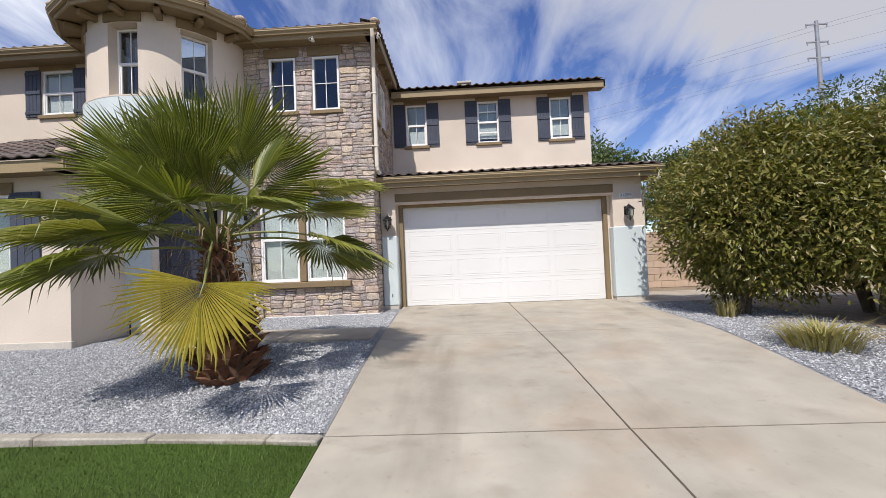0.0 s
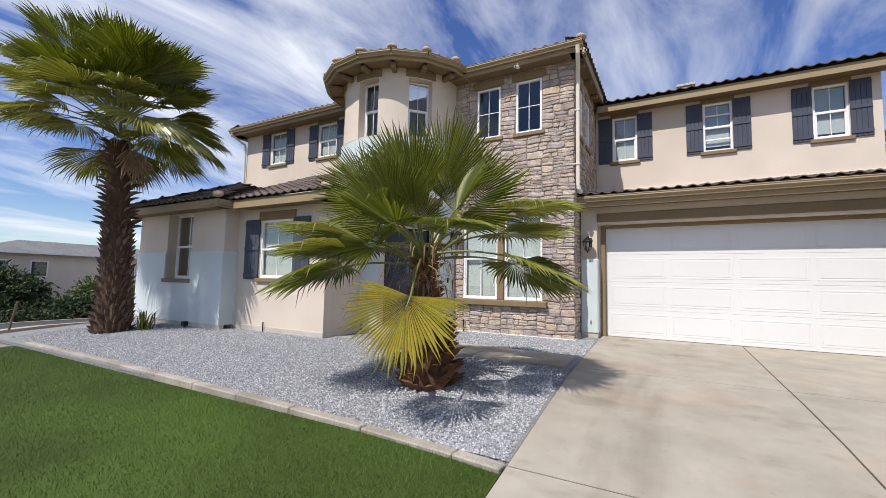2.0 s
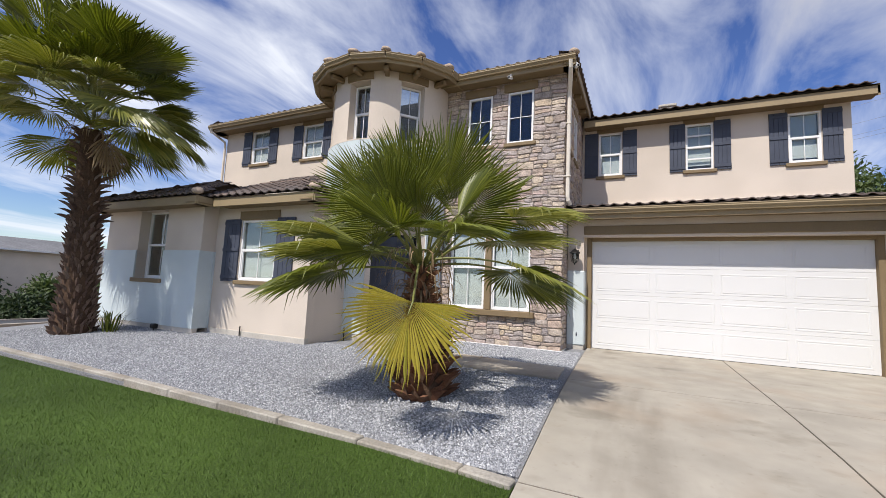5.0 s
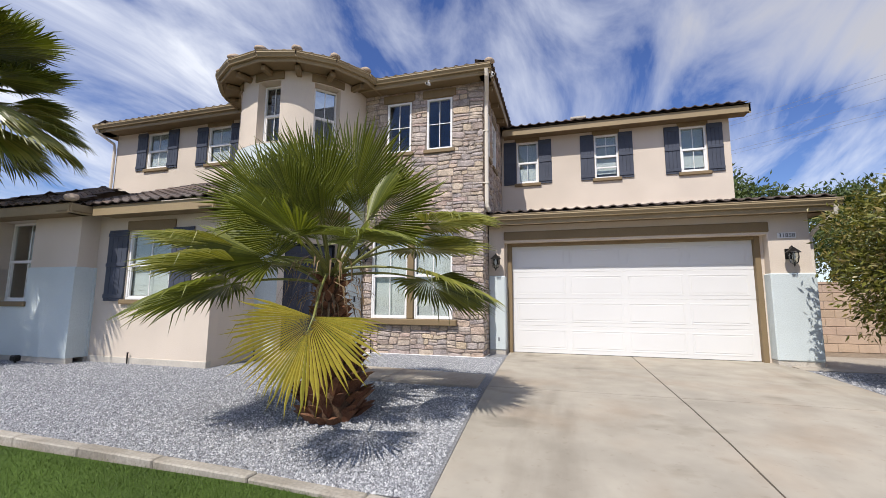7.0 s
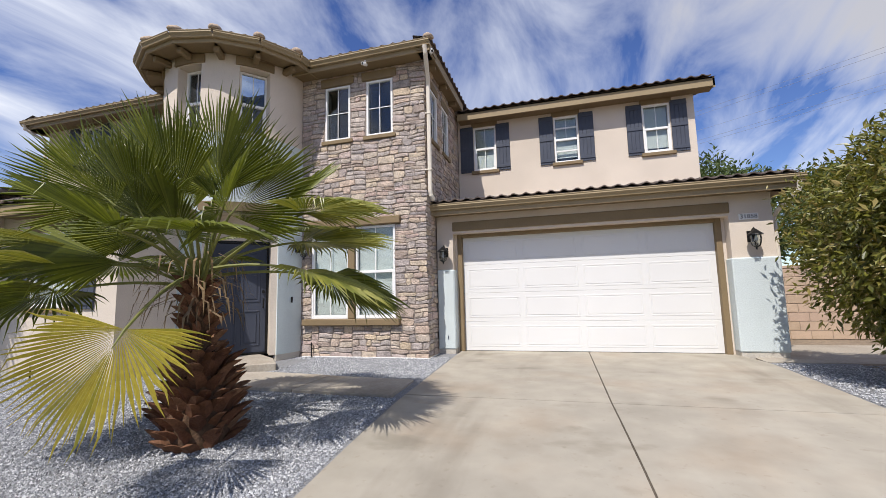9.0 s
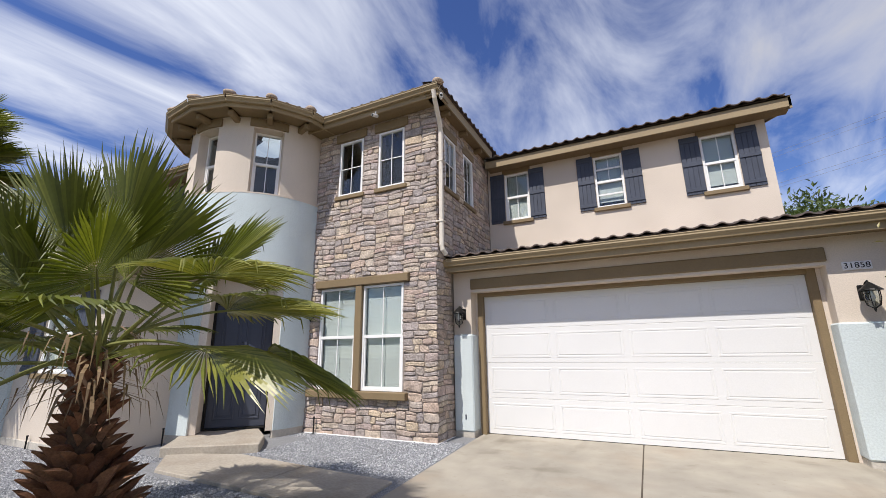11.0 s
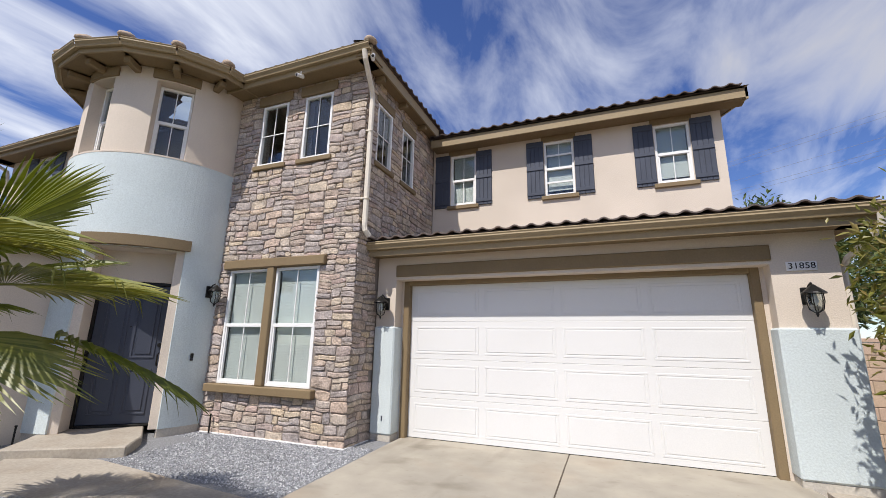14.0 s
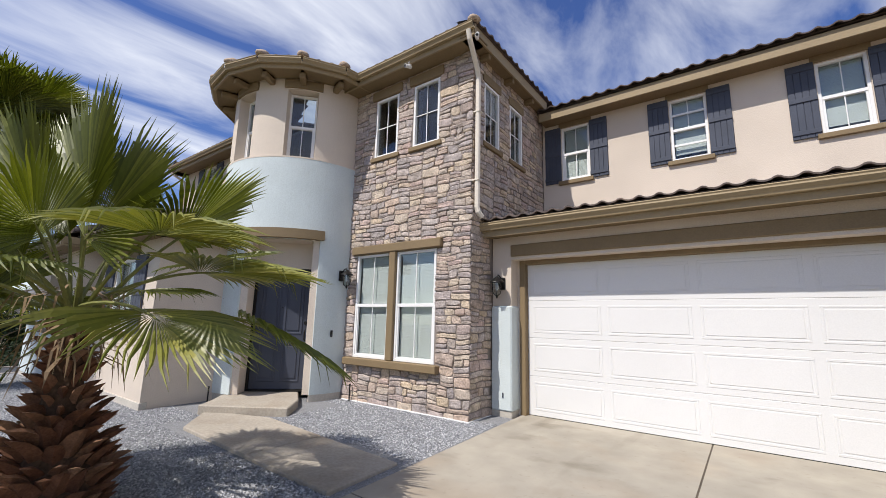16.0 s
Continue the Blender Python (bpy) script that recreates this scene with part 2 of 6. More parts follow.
def leaf_material(name, colours, rough=0.5, passing=0.25, rand="island"):
    """Leaves: coloured leaf by leaf, letting some light through."""
    m = bpy.data.materials.new(name)
    m.use_nodes = True
    n, l = m.node_tree.nodes, m.node_tree.links
    b = n["Principled BSDF"]
    b.inputs["Roughness"].default_value = rough
    b.inputs["Specular IOR Level"].default_value = 0.4
    g = n.new("ShaderNodeNewGeometry") if rand == "island" else n.new("ShaderNodeObjectInfo")
    ro = g.outputs["Random Per Island"] if rand == "island" else g.outputs["Random"]
    cr = n.new("ShaderNodeValToRGB")
    while len(cr.color_ramp.elements) < len(colours):
        cr.color_ramp.elements.new(0.5)
    for i, c in enumerate(colours):
        cr.color_ramp.elements[i].position = i / (len(colours) - 1)
        cr.color_ramp.elements[i].color = (*c, 1)
    l.new(ro, cr.inputs[0])
    tx = n.new("ShaderNodeTexNoise"); tx.inputs["Scale"].default_value = 25
    mr = n.new("ShaderNodeMapRange"); mr.inputs["To Min"].default_value, mr.inputs["To Max"].default_value = 0.75, 1.25
    l.new(tx.outputs["Fac"], mr.inputs["Value"])
    mu = n.new("ShaderNodeMix"); mu.data_type, mu.blend_type = "RGBA", "MULTIPLY"; mu.inputs["Factor"].default_value = 1
    l.new(cr.outputs[0], mu.inputs["A"]); l.new(mr.outputs[0], mu.inputs["B"])
    l.new(mu.outputs["Result"], b.inputs["Base Color"])
    tr = n.new("ShaderNodeBsdfTranslucent")
    br = n.new("ShaderNodeMix"); br.data_type, br.blend_type = "RGBA", "MULTIPLY"; br.inputs["Factor"].default_value = 1
    br.inputs["B"].default_value = (1.5, 1.6, 0.7, 1)
    l.new(mu.outputs["Result"], br.inputs["A"]); l.new(br.outputs["Result"], tr.inputs["Color"])
    mix = n.new("ShaderNodeMixShader"); mix.inputs[0].default_value = passing
    l.new(b.outputs[0], mix.inputs[1]); l.new(tr.outputs[0], mix.inputs[2])
    l.new(mix.outputs[0], n["Material Output"].inputs["Surface"])
    return m


FROND = leaf_material("palm_frond_green", [(0.075, 0.090, 0.010), (0.120, 0.138, 0.015), (0.195, 0.205, 0.030)], 0.40, 0.22)
FROND_Y = leaf_material("palm_frond_yellow", [(0.30, 0.245, 0.030), (0.38, 0.31, 0.05), (0.24, 0.22, 0.03)], 0.42, 0.25)
FROND_P = leaf_material("palm_frond_yellow_green", [(0.12, 0.135, 0.022), (0.20, 0.20, 0.036), (0.28, 0.26, 0.06)], 0.36, 0.18)
FROND_D = leaf_material("palm_frond_dead", [(0.24, 0.16, 0.08), (0.30, 0.21, 0.12), (0.18, 0.12, 0.07)], 0.7, 0.1)
LEAF = leaf_material("shrub_leaf", [(0.075, 0.080, 0.016), (0.125, 0.130, 0.024), (0.190, 0.182, 0.036), (0.27, 0.205, 0.075)], 0.38, 0.2)
LEAF2 = leaf_material("far_tree_leaf", [(0.05, 0.08, 0.02), (0.075, 0.105, 0.03), (0.10, 0.13, 0.045)], 0.55, 0.2)
# far foliage with the shade it stands in put into the leaf colour
LEAF_SHADED = leaf_material("far_leaf_shaded", [(0.018, 0.032, 0.010), (0.030, 0.050, 0.015), (0.045, 0.068, 0.022)], 0.6, 0.1)
STRAP = leaf_material("strap_leaf", [(0.20, 0.20, 0.06), (0.42, 0.34, 0.16), (0.30, 0.27, 0.09)], 0.6, 0.2)

GLASS = bpy.data.materials.new("window_glass")
GLASS.use_nodes = True
_n, _l = GLASS.node_tree.nodes, GLASS.node_tree.links
_gl, _tr, _mx, _fr = _n.new("ShaderNodeBsdfGlossy"), _n.new("ShaderNodeBsdfTransparent"), _n.new("ShaderNodeMixShader"), _n.new("ShaderNodeLayerWeight")
_gl.inputs["Roughness"].default_value = 0.015
_tr.inputs["Color"].default_value = (0.80, 0.84, 0.84, 1)
_fr.inputs["Blend"].default_value = 0.5
_pw, _ma = _n.new("ShaderNodeMath"), _n.new("ShaderNodeMath")
_pw.operation, _ma.operation = "POWER", "MULTIPLY_ADD"
_pw.inputs[1].default_value, _ma.inputs[1].default_value, _ma.inputs[2].default_value = 3.0, 0.6, 0.06
_l.new(_fr.outputs["Facing"], _pw.inputs[0]); _l.new(_pw.outputs[0], _ma.inputs[0]); _l.new(_ma.outputs[0], _mx.inputs[0])
_l.new(_tr.outputs[0], _mx.inputs[1]); _l.new(_gl.outputs[0], _mx.inputs[2])
_l.new(_mx.outputs[0], _n["Material Output"].inputs["Surface"])


# ---- building helpers ----
def thing(name, m=None, label="", category="", group="", kind=""):
    """An Empty at the base of a thing."""
    e = new(name)
    e.empty_display_size = 0.1
    if m is not None:
        e.matrix_world = m
    return tagged(e, label, category, group, kind)


def finish(bm, name, mat, smooth=False):
    me = bpy.data.meshes.new(name)
    bm.normal_update()
    bm.to_mesh(me)
    bm.free()
    me.materials.append(mat)
    if smooth:
        me.shade_smooth()
    return me


def part(name, bm, mat, parent=None, label="", smooth=False):
    """One mesh object from a bmesh, under a thing or a part, in its coordinates."""
    ob = new(name, finish(bm, name, mat, smooth))
    ob.parent = parent
    if label:
        ob["label"] = label
    return ob


def piece(name, me, parent, m):
    """An object on a shared mesh."""
    ob = new(name, me)
    ob.parent = parent
    ob.matrix_basis = m
    return ob


def box(x0, x1, y0, y1, z0, z1, bevel=0.0, bm=None, rot=None):
    own = bm is None
    b = bmesh.new()
    vs = [b.verts.new((x, y, z)) for x in (x0, x1) for y in (y0, y1) for z in (z0, z1)]
    for f in ((0, 1, 3, 2), (4, 6, 7, 5), (0, 4, 5, 1), (2, 3, 7, 6), (0, 2, 6, 4), (1, 5, 7, 3)):
        b.faces.new([vs[i] for i in f])
    if bevel:
        bmesh.ops.bevel(b, geom=b.edges[:], offset=bevel, segments=1, affect="EDGES")
    if rot is not None:
        bmesh.ops.transform(b, matrix=rot, verts=b.verts)
    if own:
        return b
    tmp = bpy.data.meshes.new("tmp")
    b.to_mesh(tmp); b.free()
    bm.from_mesh(tmp)
    bpy.data.meshes.remove(tmp)
    return bm


def tube(points, radii, sides=8, bm=None, cap=True):
    """A tube along points with a radius at each."""
    bm = bm or bmesh.new()
    rings = []
    pts = [Vector(p) for p in points]
    for i, p in enumerate(pts):
        d = (pts[min(i + 1, len(pts) - 1)] - pts[max(i - 1, 0)]).normalized()
        up = Vector((0, 0, 1)) if abs(d.z) < 0.9 else Vector((0, 1, 0))
        a = d.cross(up).normalized(); c = d.cross(a).normalized()
        r = radii[i] if isinstance(radii, (list, tuple)) else radii
        rings.append([bm.verts.new(p + a * math.cos(t) * r + c * math.sin(t) * r) for t in [2 * math.pi * k / sides for k in range(sides)]])
    for r0, r1 in zip(rings, rings[1:]):
        for k in range(sides):
            bm.faces.new((r0[k], r0[(k + 1) % sides], r1[(k + 1) % sides], r1[k]))
    if cap:
        bm.faces.new(rings[0][::-1]); bm.faces.new(rings[-1])
    return bm


def extrude_profile(profile, p0, p1, bm=None, inward=(0, 1, 0)):
    """A closed profile of (inward, up) pairs swept from p0 to p1."""
    bm = bm or bmesh.new()
    p0, p1, q, u = Vector(p0), Vector(p1), Vector(inward), Vector((0, 0, 1))
    a = [bm.verts.new(p0 + q * s + u * t) for s, t in profile]
    b = [bm.verts.new(p1 + q * s + u * t) for s, t in profile]
    n = len(profile)
    for i in range(n):
        bm.faces.new((a[i], a[(i + 1) % n], b[(i + 1) % n], b[i]))
    bm.faces.new(a[::-1]); bm.faces.new(b)
    bmesh.ops.recalc_face_normals(bm, faces=bm.faces)
    return bm


def panel_wall(w, h, depth, openings):
    """A wall panel in its own plane: x 0..w, z 0..h, thickness to +y, with openings (x0, x1, z0, z1) right through."""
    xs = sorted({0, w, *[c for o in openings for c in o[:2]]})
    zs = sorted({0, h, *[c for o in openings for c in o[2:]]})
    full = lambda i, k: 0 <= i < len(xs) - 1 and 0 <= k < len(zs) - 1 and not any(
        o[0] - 1e-6 <= xs[i] and xs[i + 1] <= o[1] + 1e-6 and o[2] - 1e-6 <= zs[k] and zs[k + 1] <= o[3] + 1e-6 for o in openings)
    bm = bmesh.new()
    V = lambda x, y, z: bm.verts.new((x, y, z))
    for i in range(len(xs) - 1):
        for k in range(len(zs) - 1):
            if not full(i, k):
                continue
            x0, x1, z0, z1 = xs[i], xs[i + 1], zs[k], zs[k + 1]
            bm.faces.new((V(x0, 0, z0), V(x1, 0, z0), V(x1, 0, z1), V(x0, 0, z1)))
            bm.faces.new((V(x1, depth, z0), V(x0, depth, z0), V(x0, depth, z1), V(x1, depth, z1)))
            if not full(i - 1, k):
                bm.faces.new((V(x0, depth, z0), V(x0, 0, z0), V(x0, 0, z1), V(x0, depth, z1)))
            if not full(i + 1, k):
                bm.faces.new((V(x1, 0, z0), V(x1, depth, z0), V(x1, depth, z1), V(x1, 0, z1)))
            if not full(i, k - 1):
                bm.faces.new((V(x0, depth, z0), V(x1, depth, z0), V(x1, 0, z0), V(x0, 0, z0)))
            if not full(i, k + 1):
                bm.faces.new((V(x0, 0, z1), V(x1, 0, z1), V(x1, depth, z1), V(x0, depth, z1)))
    bmesh.ops.remove_doubles(bm, verts=bm.verts, dist=1e-5)
    return bm


def wall(name, x, y, z, turn, w, h, depth, mat, openings=(), label="", parent=None):
    """A wall whose outer face starts at (x, y, z) and runs w metres along the turned x axis; openings are in the wall's own x and z."""
    ob = part(name, panel_wall(w, h, depth, [tuple(o) for o in openings]), mat, parent)
    ob.matrix_world = pose(x, y, z, 0, 0, turn)
    return tagged(ob, label, "wall", kind="structure")


def ground_z(y):
    return float(np.interp(y, [-60, -9, 0, 3.5, 5, 6.3, 9, 10.4, 14, 80], [-1.3, -0.42, 0.20, 0.43, 0.55, 0.62, 0.65, 0.67, 0.68, 0.68]))


def fall(x):
    return float(np.interp(x, [-300, -60, -45, -30, -16, -12.8], [-3.4, -3.0, -2.7, -1.6, -0.4, 0]))


def sheet(name, x0, x1, y0, y1, dz, mat, thick=0.08, step=0.5, kind="structure", label="", category="ground", parent=None, gap=0.0):
    """A slab that follows the slope of the ground. x0 and x1 may be functions of y."""
    f0 = x0 if callable(x0) else (lambda y: x0)
    f1 = x1 if callable(x1) else (lambda y: x1)
    ys = list(np.linspace(y0 + gap, y1 - gap, max(2, int(round((y1 - y0) / step)) + 1)))
    bm = bmesh.new()
    rows = []
    for y in ys:
        r = []
        for x in (f0(y) + gap, f1(y) - gap):
            z = ground_z(y) + fall(x) + dz
            r.append((bm.verts.new((x, y, z)), bm.verts.new((x, y, z - thick))))
        rows.append(r)
    for a, b in zip(rows, rows[1:]):
        bm.faces.new((a[0][0], a[1][0], b[1][0], b[0][0]))
        bm.faces.new((a[0][1], b[0][1], b[1][1], a[1][1]))
        bm.faces.new((a[0][0], b[0][0], b[0][1], a[0][1]))
        bm.faces.new((a[1][0], a[1][1], b[1][1], b[1][0]))
    for r, s in ((rows[0], 1), (rows[-1], -1)):
        q = (r[0][0], r[0][1], r[1][1], r[1][0])
        bm.faces.new(q[::s])
    ob = part(name, bm, mat, parent)
    return tagged(ob, label, category if kind else "", kind=kind)


# ---- ground ----
bm = bmesh.new()
gx = [-600, -200, -60, -45, -30, -22, -16, -12.8, -9, -5, 0, 5, 10, 20, 60, 200, 600]
gy = [-600, -60, -30, -9, -4, 0, 2, 3.5, 5, 6.3, 9, 10.4, 14, 30, 80, 200, 600]
grid = [[bm.verts.new((x, y, ground_z(y) + fall(x) - 0.09)) for x in gx] for y in gy]
for j in range(len(gy) - 1):
    for i in range(len(gx) - 1):
        bm.faces.new((grid[j][i], grid[j][i + 1], grid[j + 1][i + 1], grid[j + 1][i]))
tagged(part("ground", bm, DIRT), "dry brown earth running out to the horizon", "ground", kind="structure")

drive_l = lambda y: float(np.interp(y, [-9, 2.5, 9.7, 10.4], [-0.45, -0.64, -0.95, -0.97]))
drive_r = lambda y: float(np.interp(y, [-9, 3.6, 6.5, 9.3, 10.4], [3.6, 3.88, 4.18, 4.3, 4.12]))
mid_x = lambda y: float(np.interp(y, [2.5, 3.4, 6.5, 10], [1.74, 1.71, 1.62, 1.61]))
driveway = thing("driveway", None, "pale tan concrete driveway with sawn joints and tyre stains", "driveway", kind="structure")
for y0, y1 in ((-9, -5.8), (-5.8, -2.8), (-2.8, 0.3), (0.3, 3.4), (3.4, 6.56), (6.56, 10.38)):
    for f0, f1 in ((drive_l, mid_x), (mid_x, drive_r)):
        sheet("slab", f0, f1, y0, y1, 0, CONC, 0.1, 0.5, kind="", parent=driveway, gap=0.009)
sheet("joint_bed", lambda y: drive_l(y) + 0.02, lambda y: drive_r(y) - 0.02, -9, 10.37, -0.005, JOINT, 0.05, kind="", parent=driveway)
sheet("road", -40, 40, -17, -9.1, -0.1, ASPH, 0.05, 2, label="grey asphalt street in front of the drive", category="road")
sheet("gravel_bed", -12.7, lambda y: drive_l(y) - 0.004, 3.5, 10.0, -0.015, GRAV, 0.06, 0.5, label="bed of grey and white crushed gravel", category="gravel bed")
sheet("gravel_bed", lambda y: drive_r(y) + 0.004, 5.5, 2.0, 9.58, -0.02, GRAV, 0.06, 0.5, label="gravel strip between the drive and the shrubs", category="gravel bed")
sheet("shrub_bed", 5.504, 14, 2.0, 13.0, -0.02, DIRT, 0.06, 0.5, label="bare brown earth and litter beneath the shrubs", category="soil bed")
sheet("pavement", 4.3, 9, 9.6, 11.9, -0.012, WALKC, 0.05, 0.5, label="side concrete path beyond the garage corner", category="pavement")
sheet("turf", -10.6, lambda y: drive_l(y) - 0.004, -8.5, 3.38, -0.01, TURF, 0.06, 0.5, label="trimmed green artificial turf lawn", category="lawn")
sheet("gravel_strip", -16, -10.75, -8.5, 3.4, -0.02, GRAV, 0.06, 0.5, label="gravel strip beyond the lawn", category="gravel bed")
sheet("gravel_strip", -16, -12.71, 3.4, 10, -0.02, GRAV, 0.06, 0.5, label="gravel strip beside the house", category="gravel bed")

# kerb of cast concrete lengths between lawn and gravel
kerb_y = lambda x: float(np.interp(x, [-10.7, -5.6, -3.4, -1.5, -0.66], [3.60, 3.56, 3.50, 3.42, 3.33]))
kerb = thing("kerb", None, "worn pale concrete kerb edging the lawn", "kerb", kind="structure")
xk = -10.7
rk = random.Random(4)
while xk < -0.75:
    xe = min(xk + rk.uniform(0.9, 1.02), -0.68)
    ya, yb = kerb_y(xk), kerb_y(xe)
    ang = math.atan2(yb - ya, xe - xk)
    b = box(0.004, math.hypot(xe - xk, yb - ya) - 0.004, -0.062, 0.062, -0.1, 0.022, 0.012)
    o = part("kerb_stone", b, KERBC, kerb)
    o.matrix_basis = Matrix.Translation((xk, ya, ground_z(ya) + rk.uniform(-0.004, 0.006))) @ Matrix.Rotation(ang, 4, "Z")
    xk = xe

# walk to the front door, and its step
walk_path = thing("walk_path", None, "concrete slab walk from the driveway to the door", "path", kind="structure")


def slab_poly(name, pts, z, thick, mat, parent, bevel=0.01):
    b = bmesh.new()
    f = b.faces.new([b.verts.new((x, y, z)) for x, y in pts])
    b.normal_update()
    if f.normal.z > 0:
        f.normal_flip()
    r = bmesh.ops.extrude_face_region(b, geom=[f])
    top = [v for v in r["geom"] if isinstance(v, bmesh.types.BMVert)]
    for v in b.verts:
        if v not in top:
            v.co.z -= thick
    bmesh.ops.recalc_face_normals(b, faces=b.faces)
    bmesh.ops.bevel(b, geom=b.edges[:], offset=bevel, segments=1, affect="EDGES")
    return part(name, b, mat, parent)


slab_poly("slab", [(-0.93, 6.4), (-0.98, 7.36), (-2.4, 7.48), (-2.4, 6.47)], 0.645, 0.1, WALKC, walk_path)
slab_poly("slab", [(-2.41, 6.47), (-2.41, 7.48), (-3.75, 7.6), (-4.9, 7.2), (-4.1, 6.55)], 0.65, 0.1, WALKC, walk_path)
step = slab_poly("door_step", [(-4.85, 7.05), (-3.7, 7.85), (-4.15, 8.35), (-4.95, 8.9), (-5.75, 8.15), (-5.45, 7.68), (-5.25, 7.5)], 0.755, 0.16, WALKC, None, 0.015)
tagged(step, "raised pale concrete step before the front door", "step", kind="structure")


# ---- windows ----
def window(name, x, y, z, turn, w, h, recess=0.05, style="hung", blind=0.0, sill=0.0, header=None, shutters=0.0, label="", sill_mat=None, trim_out=0.03):
    """A window whose opening's lower left corner is at (x, y, z) on a wall's outer face; x runs along the wall, y into it."""
    e = thing(name, pose(x, y, z, 0, 0, turn), label or "white-framed sash window", "window", kind="structure")
    f = 0.045
    b = bmesh.new()
    for a in ((0, f, 0, h), (w - f, w, 0, h), (f, w - f, 0, f), (f, w - f, h - f, h)):
        box(a[0], a[1], recess - 0.01, recess + 0.06, a[2], a[3], 0.004, bm=b)
    fr = part("window_frame", b, WHITE, e)
    part("pane", box(f * 0.8, w - f * 0.8, recess + 0.028, recess + 0.036, h * 0.5, h - f * 0.8), GLASS, e).visible_shadow = False
    part("pane", box(f * 0.8, w - f * 0.8, recess + 0.044, recess + 0.052, f * 0.8, h * 0.5), GLASS, e).visible_shadow = False
    mt = 0.014
    b = bmesh.new()
    if style == "hung":
        box(f, w - f, recess - 0.004, recess + 0.06, h * 0.5 - 0.028, h * 0.5 + 0.028, 0.004, bm=b)
        for a, c in ((h * 0.5 + 0.028, h - f), (f, h * 0.5 - 0.028)):
            box(w / 2 - mt / 2, w / 2 + mt / 2, recess + 0.012, recess + 0.024, a, c, bm=b)
        # lower sash has its own narrow rails
        for a in ((f, f + 0.028, f, h / 2 - 0.028), (w - f - 0.028, w - f, f, h / 2 - 0.028), (f + 0.028, w - f - 0.028, f, f + 0.03)):
            box(a[0], a[1], recess + 0.004, recess + 0.04, a[2], a[3], bm=b)
    elif style == "grid":
        box(w / 2 - mt / 2, w / 2 + mt / 2, recess + 0.012, recess + 0.024, f, h - f, bm=b)
        box(f, w - f, recess + 0.012, recess + 0.024, h * 0.5 - mt / 2, h * 0.5 + mt / 2, bm=b)
    elif style == "double":
        box(f, w - f, recess - 0.004, recess + 0.06, h * 0.5 - 0.028, h * 0.5 + 0.028, 0.004, bm=b)
        for q in (h * 0.25, h * 0.75):
            box(f, w - f, recess + 0.004, recess + 0.024, q - 0.018, q + 0.018, bm=b)
        box(w / 2 - mt / 2, w / 2 + mt / 2, recess + 0.012, recess + 0.024, h * 0.5, h - f, bm=b)
    part("glazing_bar", b, WHITE, e)
    if blind:
        b = bmesh.new()
        k = h - f - 0.03
        while k > h * (1 - blind) + 0.02:
            box(f + 0.01, w - f - 0.01, recess + 0.085, recess + 0.087, k - 0.022, k, bm=b, rot=None)
            k -= 0.024
        box(f + 0.005, w - f - 0.005, recess + 0.07, recess + 0.10, h - f - 0.03, h - f, bm=b)
        part("blind", b, BLIND, e, "white slatted blind, closed")
    sm = sill_mat or BROWN
    if sill:
        part("sill", box(-0.07, w + 0.07, -0.055, recess, -0.085, 0, 0.008), sm, e)
    if header:
        part("head_trim", box(-0.05, w + 0.05, -trim_out, 0.004, h + 0.005, h + header, 0.006), BROWN, e)
    if shutters:
        for k, x0 in enumerate((-shutters - 0.01, w + 0.01)):
            s = part("shutter", box(x0, x0 + shutters, -0.022, -0.003, -0.03, h + 0.03, 0.003), SHUT, e, "slate-blue louvreless plank shutter")
            nb = 4
            bw = shutters / nb
            for i in range(nb):
                part("board", box(x0 + i * bw + 0.003, x0 + (i + 1) * bw - 0.003, -0.034, -0.02, -0.03, h + 0.03, 0.003), SHUT, s)
            for zz_ in (0.03, h * 0.48, h - 0.1):
                part("rail", box(x0, x0 + shutters, -0.05, -0.032, zz_, zz_ + 0.075, 0.005), SHUT, s)
    return e


# ---- garage wing ----
GX0, GX1, GY = -1.38, 4.80, 10.05
wall("wall_garage", GX0, GY, 0.62, 0, GX1 - GX0, 3.05, 0.30, BEIGE, [(0.35, 5.50, 0, 2.54)], "beige stucco garage front")
wall("wall_garage_side", GX1, GY + 0.30, 0.62, 90, 6.5, 3.15, 0.2, BEIGE, [], "beige stucco garage side")
wall("wall_jamb", -1.10, 10.28, 0.62, 0, 0.12, 3.1, 0.15, BEIGE, [], "beige stucco jamb beside the garage door")
wall("wall_jamb", 4.06, 10.28, 0.62, 0, 0.14, 3.1, 0.15, BEIGE, [], "beige stucco jamb beside the garage door")
wall("wall_lintel", -0.98, 10.28, 3.17, 0, 5.04, 0.5, 0.12, BEIGE, [], "beige stucco over the garage door")
b = bmesh.new()
for x0, x1 in ((GX0 + 0.003, -1.005), (4.095, GX1 + 0.04)):
    box(x0, x1, GY - 0.05, GY + 0.29, 0.74, 2.39, 0.022, bm=b)
tagged(part("wainscot", b, BLUE), "pale blue stucco lower half of garage piers", "wainscot", kind="structure")
b = bmesh.new()
for x0, x1 in ((GX0 + 0.005, -1.015), (4.105, GX1 + 0.02)):
    box(x0, x1, GY - 0.03, GY + 0.28, 0.55, 0.745, 0.01, bm=b)
tagged(part("footing", b, FOOT), "bare cement footing strip below the stucco", "footing", kind="structure")
part_b = box(-1.03, 4.14, GY - 0.035, GY + 0.01, 3.205, 3.40, 0.012)
tagged(part("trim", part_b, BROWN), "brown painted beam over the garage door", "trim", kind="structure")
